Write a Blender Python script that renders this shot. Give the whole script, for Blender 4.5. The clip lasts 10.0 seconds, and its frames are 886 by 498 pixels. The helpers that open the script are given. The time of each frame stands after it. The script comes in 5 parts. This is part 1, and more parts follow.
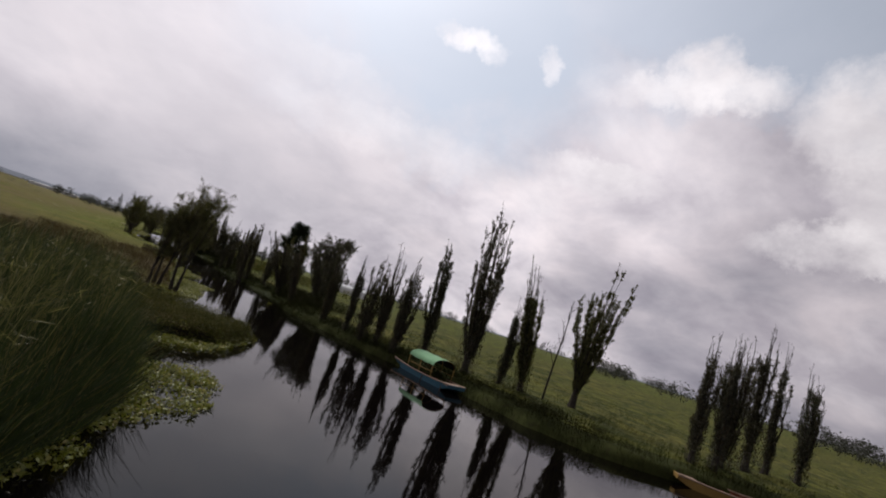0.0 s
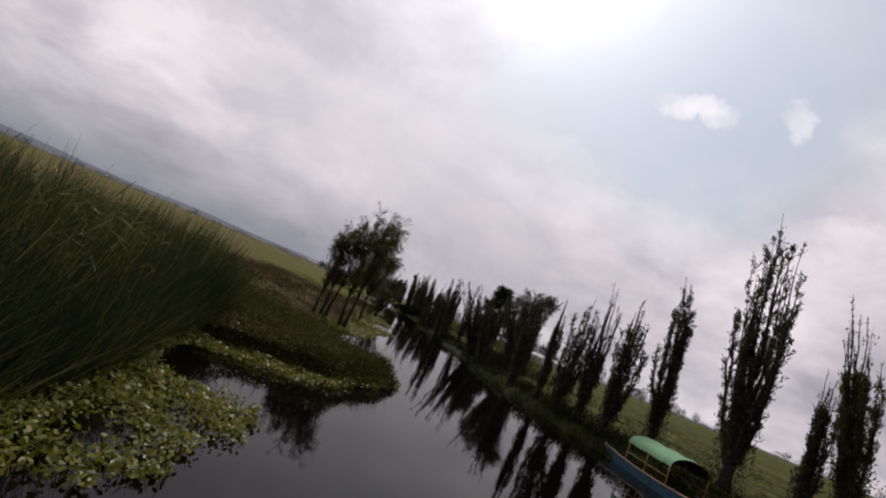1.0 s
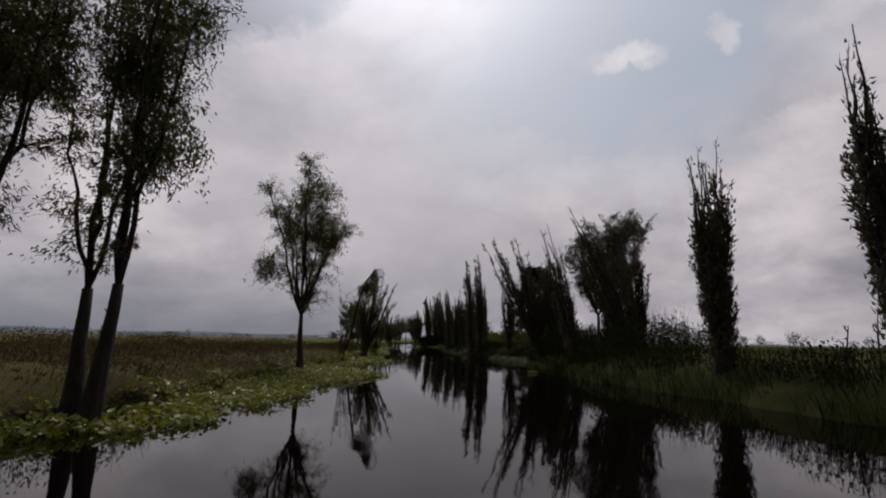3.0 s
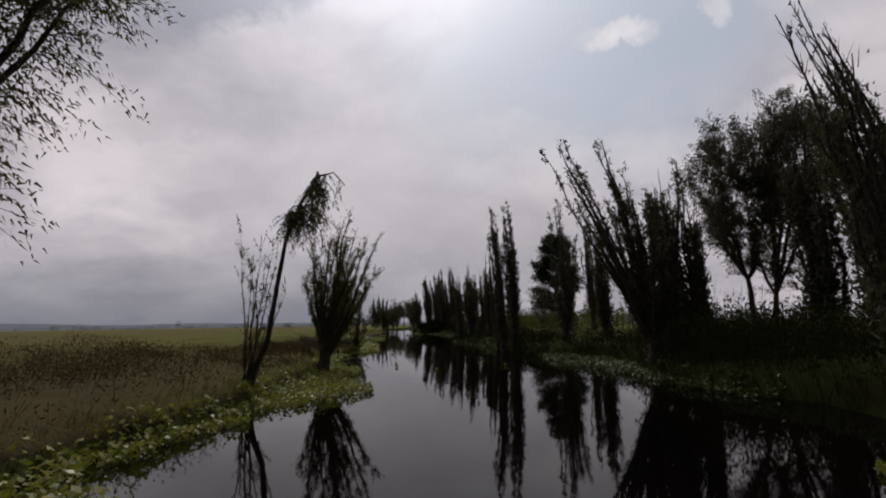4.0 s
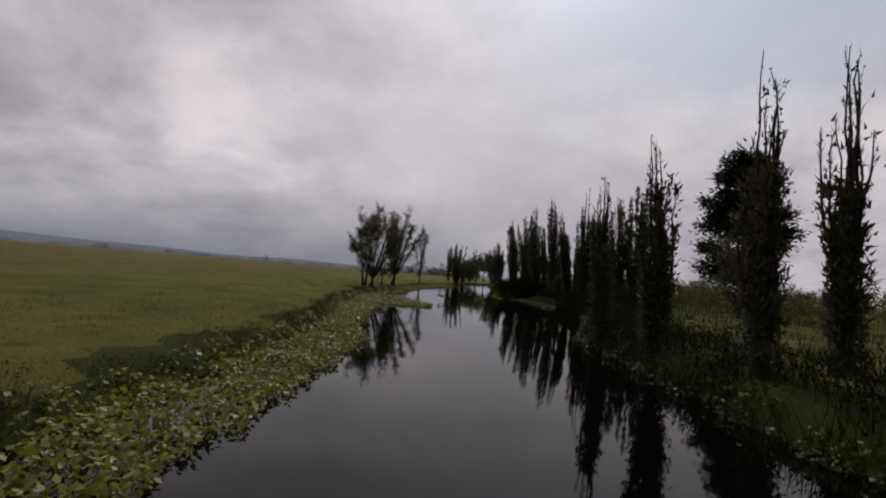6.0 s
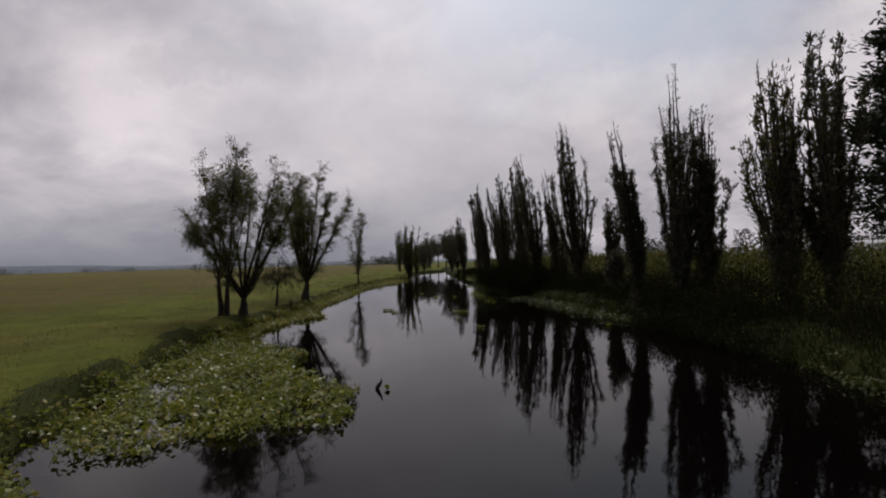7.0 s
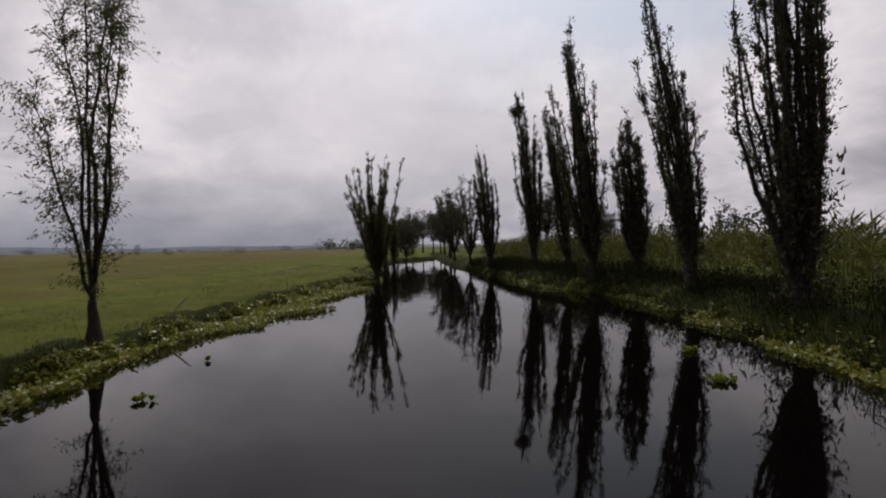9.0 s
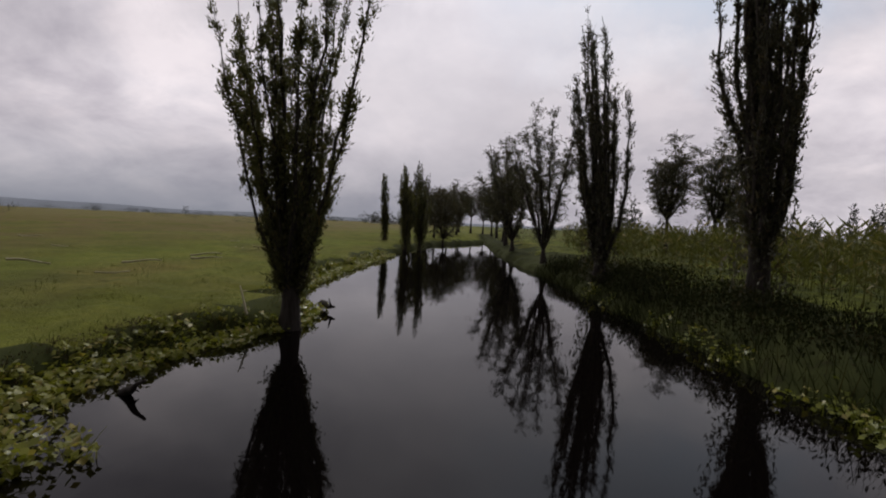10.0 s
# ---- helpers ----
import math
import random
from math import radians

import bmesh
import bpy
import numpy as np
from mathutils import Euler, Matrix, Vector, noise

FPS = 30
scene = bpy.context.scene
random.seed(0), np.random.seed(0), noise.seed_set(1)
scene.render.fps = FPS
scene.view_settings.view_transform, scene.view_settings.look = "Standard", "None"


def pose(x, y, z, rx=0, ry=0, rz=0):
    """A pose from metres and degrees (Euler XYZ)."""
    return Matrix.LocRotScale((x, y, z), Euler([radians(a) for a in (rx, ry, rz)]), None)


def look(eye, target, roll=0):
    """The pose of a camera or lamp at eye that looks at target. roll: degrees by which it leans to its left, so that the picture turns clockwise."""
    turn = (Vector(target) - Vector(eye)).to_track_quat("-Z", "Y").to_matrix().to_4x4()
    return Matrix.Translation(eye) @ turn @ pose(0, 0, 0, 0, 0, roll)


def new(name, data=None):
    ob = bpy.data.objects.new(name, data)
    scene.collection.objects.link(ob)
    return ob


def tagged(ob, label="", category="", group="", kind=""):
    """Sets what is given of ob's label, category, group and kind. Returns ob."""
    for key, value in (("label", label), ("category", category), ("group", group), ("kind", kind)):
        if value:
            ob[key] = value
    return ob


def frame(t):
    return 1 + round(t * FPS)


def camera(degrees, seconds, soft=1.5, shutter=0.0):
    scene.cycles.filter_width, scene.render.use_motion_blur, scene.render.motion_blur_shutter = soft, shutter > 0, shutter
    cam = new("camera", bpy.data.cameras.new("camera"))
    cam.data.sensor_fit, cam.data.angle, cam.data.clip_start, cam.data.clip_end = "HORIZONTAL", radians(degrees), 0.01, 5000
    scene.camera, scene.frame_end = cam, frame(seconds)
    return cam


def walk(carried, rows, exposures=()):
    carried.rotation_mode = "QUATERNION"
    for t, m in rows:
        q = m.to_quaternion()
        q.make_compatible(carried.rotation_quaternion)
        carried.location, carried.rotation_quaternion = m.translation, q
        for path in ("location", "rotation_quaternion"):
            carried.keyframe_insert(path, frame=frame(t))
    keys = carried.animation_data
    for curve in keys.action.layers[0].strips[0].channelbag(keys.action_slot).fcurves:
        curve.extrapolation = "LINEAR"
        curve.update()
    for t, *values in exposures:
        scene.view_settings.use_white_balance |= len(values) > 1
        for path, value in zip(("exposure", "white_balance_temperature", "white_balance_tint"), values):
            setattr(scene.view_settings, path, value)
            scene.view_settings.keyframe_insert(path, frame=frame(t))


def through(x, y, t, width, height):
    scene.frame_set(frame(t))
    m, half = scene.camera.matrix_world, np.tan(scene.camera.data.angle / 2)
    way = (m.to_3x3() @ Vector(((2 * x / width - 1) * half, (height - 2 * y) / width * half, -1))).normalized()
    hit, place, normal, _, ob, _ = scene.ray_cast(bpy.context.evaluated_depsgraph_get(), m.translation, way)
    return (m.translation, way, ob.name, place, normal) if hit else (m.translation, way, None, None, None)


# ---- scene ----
cam = camera(86.5, 10.0, soft=2.0, shutter=0.0)
PATH = [
    (0, (0.649, -1.931, 4.210), (1.667, -0.230, 4.479), 18.2),
    (0.5, (3.165, 2.342, 3.764), (3.873, 4.208, 3.904), 17.0),
    (1, (5.162, 5.541, 3.038), (5.299, 7.519, 3.301), 22.7),
    (1.5, (6.725, 10.384, 2.188), (6.710, 12.342, 2.592), 15.0),
    (2, (7.414, 16.211, 1.526), (7.545, 18.140, 2.038), 4.9),
    (2.5, (7.908, 21.659, 1.294), (8.051, 23.599, 1.756), 1.6),
    (2.7, (7.857, 23.761, 1.240), (7.972, 25.715, 1.649), 1.2),
    (3.8, (7.833, 39.625, 1.316), (7.985, 41.588, 1.667), -0.2),
    (4, (7.745, 42.260, 1.611), (7.882, 44.230, 1.926), -0.9),
    (4.5, (8.501, 48.659, 2.198), (8.512, 50.651, 2.371), -0.1),
    (5, (9.060, 55.098, 2.270), (8.955, 57.095, 2.304), 1.0),
    (5.5, (8.924, 61.305, 2.027), (8.665, 63.288, 2.067), 5.3),
    (5.7, (8.775, 63.829, 1.887), (8.516, 65.809, 2.002), 5.5),
    (6.8, (6.985, 84.531, 2.632), (6.963, 86.530, 2.698), -0.9),
    (7, (6.450, 89.412, 2.609), (6.449, 91.411, 2.663), -1.6),
    (7.5, (5.060, 99.598, 2.263), (5.161, 101.595, 2.303), -3.7),
    (8, (4.443, 109.163, 2.065), (4.645, 111.153, 2.086), -6.3),
    (8.5, (4.159, 119.541, 2.060), (4.360, 121.530, 2.072), -6.1),
    (9, (4.162, 130.021, 2.265), (4.250, 132.019, 2.254), -1.1),
    (9.5, (4.749, 140.672, 2.474), (4.723, 142.671, 2.415), 1.5),
    (10, (5.021, 151.122, 2.413), (4.897, 153.115, 2.310), 2.5),
]
EXPOSURES = [(0, 0.26), (1.0, 0.14), (1.5, 0.0), (2.0, -0.23), (2.7, -0.32), (4.0, -0.22), (5.0, -0.18), (7.5, -0.06), (8.5, 0.04), (9.3, 0.10), (10.0, 0.13)]
walk(cam, [(t, look(eye, target, roll)) for t, eye, target, roll in PATH], EXPOSURES)

# ---- world, sun ----
SUN_EL, SUN_AZ = radians(52), radians(4)          # veiled sun ahead, a little left of +y
SUN_DIR = Vector((-math.sin(SUN_AZ) * math.cos(SUN_EL), math.cos(SUN_AZ) * math.cos(SUN_EL), math.sin(SUN_EL)))


class Nodes:
    """Short hand for a node tree."""

    def __init__(self, tree):
        self.t = tree
        tree.nodes.clear()

    def n(self, kind, **sets):
        node = self.t.nodes.new(kind)
        for key, value in sets.items():
            if key == "op":
                node.operation = value
            elif key == "blend":
                node.blend_type = value
            elif key == "dtype":
                node.data_type = value
            elif key == "clamp":
                node.use_clamp = value
        return node

    def put(self, node, slot, value):
        sock = node.inputs[slot]
        if isinstance(value, bpy.types.NodeSocket):
            self.t.links.new(value, sock)
        else:
            sock.default_value = value
        return node

    def math(self, op, a, b=0.0, c=None, clamp=False):
        node = self.n("ShaderNodeMath", op=op, clamp=clamp)
        self.put(node, 0, a)
        self.put(node, 1, b)
        if c is not None:
            self.put(node, 2, c)
        return node.outputs[0]

    def vmath(self, op, a, b=(0, 0, 0), out=0):
        node = self.n("ShaderNodeVectorMath", op=op)
        self.put(node, 0, a)
        self.put(node, 1, b)
        return node.outputs[out]

    def mix(self, fac, a, b, blend="MIX"):
        node = self.n("ShaderNodeMix", dtype="RGBA", blend=blend)
        self.put(node, 0, fac)
        self.put(node, 6, a)
        self.put(node, 7, b)
        return node.outputs[2]

    def noise(self, vec, scale, detail=4.0, rough=0.55, distort=0.0):
        node = self.n("ShaderNodeTexNoise")
        if vec is not None:
            self.put(node, "Vector", vec)
        self.put(node, "Scale", scale)
        self.put(node, "Detail", detail)
        self.put(node, "Roughness", rough)
        self.put(node, "Distortion", distort)
        return node.outputs[0]

    def ramp(self, fac, stops):
        node = self.n("ShaderNodeValToRGB")
        e = node.color_ramp.elements
        while len(e) < len(stops):
            e.new(0.5)
        for el, (p, c) in zip(e, stops):
            el.position = p
            el.color = (*c, 1) if len(c) == 3 else c
        self.put(node, 0, fac)
        return node.outputs[0]

    def span(self, v, a, b, c=0.0, d=1.0):
        node = self.n("ShaderNodeMapRange")
        for i, val in enumerate((v, a, b, c, d)):
            self.put(node, i, val)
        return node.outputs[0]


def make_world():
    w = bpy.data.worlds.new("cloudy_sky")
    w.use_nodes = True
    k = Nodes(w.node_tree)
    gen = k.n("ShaderNodeTexCoord").outputs["Generated"]
    sky = k.n("ShaderNodeTexSky")
    sky.sky_type = "NISHITA"
    sky.sun_disc = False
    sky.sun_elevation = SUN_EL
    sky.sun_rotation = -SUN_AZ
    sky.dust_density = 3.0
    clear = k.vmath("MULTIPLY", sky.outputs[0], (0.085, 0.085, 0.085))
    d = k.vmath("NORMALIZE", gen)
    sep = k.n("ShaderNodeSeparateXYZ")
    k.put(sep, 0, d)
    x, y, z = sep.outputs
    up = k.math("MAXIMUM", z, 0.0)
    dome = k.math("ADD", up, 0.42)
    comb = k.n("ShaderNodeCombineXYZ")
    k.put(comb, 0, k.math("DIVIDE", x, dome))
    k.put(comb, 1, k.math("DIVIDE", y, dome))
    k.put(comb, 2, 3.7)
    flat = comb.outputs[0]
    big = k.noise(flat, 1.25, 7.0, 0.52, 0.2)
    fine = k.noise(flat, 3.2, 8.0, 0.58, 0.3)
    near = k.math("MAXIMUM", k.vmath("DOT_PRODUCT", d, tuple(SUN_DIR), out=1), 0.0)
    glow = k.math("MULTIPLY", k.math("POWER", near, 26.0), 1.0)
    glow2 = k.math("MULTIPLY", k.math("POWER", near, 3.0), 0.12)
    light = k.math("ADD", glow, glow2)
    # thick and thin cloud
    body = k.ramp(big, [(0.30, (0.30, 0.285, 0.315)), (0.44, (0.43, 0.40, 0.425)), (0.56, (0.58, 0.54, 0.56)), (0.72, (0.72, 0.67, 0.685))])
    body = k.mix(1.0, body, k.ramp(fine, [(0.36, (0.80, 0.795, 0.82)), (0.5, (1.0, 1.0, 1.0)), (0.64, (1.20, 1.18, 1.15))]), "MULTIPLY")
    warp = k.n("ShaderNodeTexNoise")
    k.put(warp, "Vector", d)
    for slot, value in (("Scale", 5.0), ("Detail", 9.0), ("Roughness", 0.66)):
        k.put(warp, slot, value)
    shift = k.vmath("MULTIPLY", k.vmath("SUBTRACT", warp.outputs[1], (0.5, 0.5, 0.5)), (0.26, 0.26, 0.26))
    bent = k.vmath("ADD", d, shift)

    def cloud(az, el, wide, tall, soft, strength=1.0, tilt=0.0, way=None):
        """How far a sky direction lies inside one cloud or gap (degrees)."""
        az, el, tl = radians(az), radians(el), radians(tilt)
        e1 = Vector((math.cos(az), -math.sin(az), 0))
        mid = Vector((math.sin(az) * math.cos(el), math.cos(az) * math.cos(el), math.sin(el)))
        e2 = mid.cross(e1) * -1
        e1, e2 = e1 * math.cos(tl) + e2 * math.sin(tl), e2 * math.cos(tl) - e1 * math.sin(tl)
        way = way or bent
        u = k.math("SUBTRACT", k.vmath("DOT_PRODUCT", way, tuple(e1 / radians(wide)), out=1), mid.dot(e1) / radians(wide))
        v = k.math("SUBTRACT", k.vmath("DOT_PRODUCT", way, tuple(e2 / radians(tall)), out=1), mid.dot(e2) / radians(tall))
        r2 = k.math("ADD", k.math("MULTIPLY", u, u), k.math("MULTIPLY", v, v))
        front = k.math("GREATER_THAN", k.vmath("DOT_PRODUCT", d, tuple(mid), out=1), 0.3)
        return k.math("MULTIPLY", k.span(r2, 1.0 + soft, 1.0 - soft, 0.0, strength), front)

    # thin pale blue gaps between the clouds
    veil = k.mix(0.75, clear, (0.46, 0.515, 0.575, 1))
    thin = k.math("MULTIPLY", k.span(fine, 0.50, 0.62, 0.0, 0.5), k.span(up, 0.3, 0.6, 0.0, 1.0))
    gap = k.math("MAXIMUM", cloud(24, 31, 19, 12, 0.65, 0.92, 14), cloud(55, 40, 24, 9, 0.6, 0.8, -8))
    gap = k.math("MAXIMUM", gap, k.math("MULTIPLY", thin, k.span(y, 0.2, -0.2)))
    col = k.mix(gap, body, veil)
    # a broad even bank of cloud low ahead
    col = k.mix(cloud(-3, 15, 21, 12, 0.95, 0.62, 0), col, (0.60, 0.565, 0.58, 1))
    # white puffs, lit from above
    white = k.mix(k.span(k.noise(flat, 6.0, 5.0, 0.6), 0.35, 0.65), (0.66, 0.625, 0.63, 1), (0.86, 0.82, 0.81, 1))
    curl = k.n("ShaderNodeTexNoise")
    k.put(curl, "Vector", d)
    for slot, value in (("Scale", 15.0), ("Detail", 7.0), ("Roughness", 0.66)):
        k.put(curl, slot, value)
    puffy = k.vmath("ADD", d, k.vmath("MULTIPLY", k.vmath("SUBTRACT", curl.outputs[1], (0.5, 0.5, 0.5)), (0.10, 0.10, 0.10)))
    tear = k.span(k.noise(d, 9.0, 6.0, 0.6), 0.30, 0.56, 0.30, 1.0)
    for az, el, wide, tall, s in ((26.2, 31.7, 2.8, 1.0, 0.7), (24.7, 30.9, 1.3, 1.0, 0.5), (29.4, 30.9, 1.6, 0.8, 0.5), (37.0, 31.6, 1.0, 1.5, 0.55), (47.5, 31.0, 4.5, 2.0, 0.3), (50, 26, 5.0, 2.6, 0.22),
                                  (55.4, 33.5, 2.8, 2.2, 0.9), (58.2, 32.0, 4.0, 1.8, 0.8), (51.0, 30.6, 4.2, 1.3, 0.6), (70.8, 29.5, 4.0, 3.6, 0.9), (75.0, 27.5, 6.0, 5.2, 0.85), (70.5, 17.4, 6.0, 1.8, 0.7),
                                  (75.0, 18.8, 4.0, 2.6, 0.75), (45.5, 21.0, 6.0, 1.8, 0.65), (48.0, 22.0, 2.0, 1.0, 0.6), (22, 18.5, 12.0, 2.2, 0.40), (10, 23, 6.0, 1.6, 0.30), (40, 17, 3.0, 1.6, 0.35)):
        torn = k.math("MULTIPLY", cloud(az, el, wide * 1.1, tall * 1.15, 0.7, s, 0, puffy), tear)
        col = k.mix(torn, col, white)
    # the dull cloud beside the veiled sun, and one above the trees
    col = k.mix(cloud(-21, 36.5, 9.0, 4.6, 0.5, 0.92, 30), col, (0.255, 0.258, 0.30, 1))
    col = k.mix(cloud(-26, 21, 8, 2.2, 0.8, 0.35, 10), col, (0.36, 0.345, 0.37, 1))
    col = k.mix(cloud(8, 11, 16, 3.5, 0.9, 0.12, 0), col, (0.36, 0.335, 0.36, 1))
    # murky low air
    low = k.span(up, 0.0, 0.16, 0.96, 0.0)
    west = k.span(x, 0.3, -0.6, 0.15, 1.0)
    col = k.mix(k.math("MULTIPLY", low, west), col, (0.172, 0.188, 0.220, 1))
    col = k.mix(1.0, col, k.vmath("MULTIPLY", (0.95, 1.0, 1.06), light), "ADD")
    # brighter towards the veiled sun; dimmed out of view behind to cut fill light
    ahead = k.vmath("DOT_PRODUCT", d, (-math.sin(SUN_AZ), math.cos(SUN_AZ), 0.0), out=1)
    col = k.vmath("MULTIPLY", col, (1.0, 0.992, 1.028))
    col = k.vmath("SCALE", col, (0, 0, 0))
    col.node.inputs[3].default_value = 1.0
    thick = k.span(up, 0.72, 0.99, 1.0, 0.45)          # unseen sky overhead dimmed as well, to darken the land below
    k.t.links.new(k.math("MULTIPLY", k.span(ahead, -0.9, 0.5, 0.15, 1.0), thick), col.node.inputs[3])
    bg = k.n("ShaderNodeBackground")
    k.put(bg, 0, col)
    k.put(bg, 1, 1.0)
    out = k.n("ShaderNodeOutputWorld")
    k.t.links.new(bg.outputs[0], out.inputs[0])
    scene.world = w


make_world()
sun_data = bpy.data.lights.new("sun", "SUN")
sun_data.energy, sun_data.angle, sun_data.color = 1.1, radians(11), (1.0, 0.96, 0.9)
sun = new("sun", sun_data)
sun.matrix_world = look(SUN_DIR * 100, (0, 0, 0))


# ---- materials ----
def material(name):
    m = bpy.data.materials.new(name)
    m.use_nodes = True
    return m, Nodes(m.node_tree)


def finish(k, col, rough=0.8, bump=None, strength=0.3, dist=0.02, spec=0.3, metal=0.0):
    p = k.n("ShaderNodeBsdfPrincipled")
    k.put(p, "Base Color", col)
    k.put(p, "Roughness", rough)
    k.put(p, "Specular IOR Level", spec)
    k.put(p, "Metallic", metal)
    if bump is not None:
        b = k.n("ShaderNodeBump")
        k.put(b, "Height", bump)
        k.put(b, "Strength", strength)
        k.put(b, "Distance", dist)
        k.put(p, "Normal", b.outputs[0])
    o = k.n("ShaderNodeOutputMaterial")
    k.t.links.new(p.outputs[0], o.inputs[0])
    return p


def mat_leaf(name, dark, light, dry=None, through=0.25, spec=0.12, rough=0.6):
    """Leaves: each its own tint, a little light coming through."""
    m, k = material(name)
    geo = k.n("ShaderNodeNewGeometry")
    rnd = geo.outputs["Random Per Island"]
    info = k.n("ShaderNodeObjectInfo").outputs["Random"]
    pos = k.n("ShaderNodeTexCoord").outputs["Object"]
    patch = k.noise(pos, 0.6, 3.0)
    col = k.mix(k.math("ADD", k.math("MULTIPLY", rnd, 0.6), k.math("MULTIPLY", patch, 0.4)), (*dark, 1), (*light, 1))
    if dry:
        col = k.mix(k.span(rnd, 0.84, 0.90), col, (*dry, 1))
    col = k.mix(k.math("MULTIPLY", info, 0.25), col, (light[0] * 1.1, light[1] * 0.8, light[2] * 0.7, 1))
    p = k.n("ShaderNodeBsdfPrincipled")
    k.put(p, "Base Color", col)
    k.put(p, "Roughness", rough)
    k.put(p, "Specular IOR Level", spec)
    tr = k.n("ShaderNodeBsdfTranslucent")
    k.put(tr, 0, k.mix(1.0, col, (1.2, 1.25, 0.6, 1), "MULTIPLY"))
    mx = k.n("ShaderNodeMixShader")
    k.put(mx, 0, through)
    k.t.links.new(p.outputs[0], mx.inputs[1])
    k.t.links.new(tr.outputs[0], mx.inputs[2])
    o = k.n("ShaderNodeOutputMaterial")
    k.t.links.new(mx.outputs[0], o.inputs[0])
    return m


def mat_bark(name, a, b):
    m, k = material(name)
    pos = k.n("ShaderNodeTexCoord").outputs["Object"]
    st = k.vmath("MULTIPLY", pos, (9, 9, 1.4))
    n1 = k.noise(st, 1.6, 6.0, 0.65)
    n2 = k.noise(pos, 0.8, 3.0)
    col = k.mix(k.span(n1, 0.3, 0.7), (*a, 1), (*b, 1))
    col = k.mix(k.span(n2, 0.55, 0.75, 0, 0.35), col, (0.07, 0.075, 0.045, 1))
    finish(k, col, 0.95, n1, 0.8, 0.03, 0.15)
    return m


def mat_plain(name, a, b, scale=3.0, rough=0.7, stretch=(1, 1, 1), bump=0.2, spec=0.3, stain=None):
    m, k = material(name)
    pos = k.n("ShaderNodeTexCoord").outputs["Object"]
    v = k.vmath("MULTIPLY", pos, stretch)
    n1 = k.noise(v, scale, 6.0, 0.6)
    n2 = k.noise(pos, scale * 0.22, 3.0)
    col = k.mix(k.span(k.math("ADD", k.math("MULTIPLY", n1, 0.6), k.math("MULTIPLY", n2, 0.4)), 0.32, 0.68), (*a, 1), (*b, 1))
    if stain:
        col = k.mix(k.span(k.noise(pos, scale * 0.9, 5.0, 0.7), 0.56, 0.70, 0, 0.8), col, (*stain, 1))
    finish(k, col, rough, n1, bump, 0.01, spec)
    return m


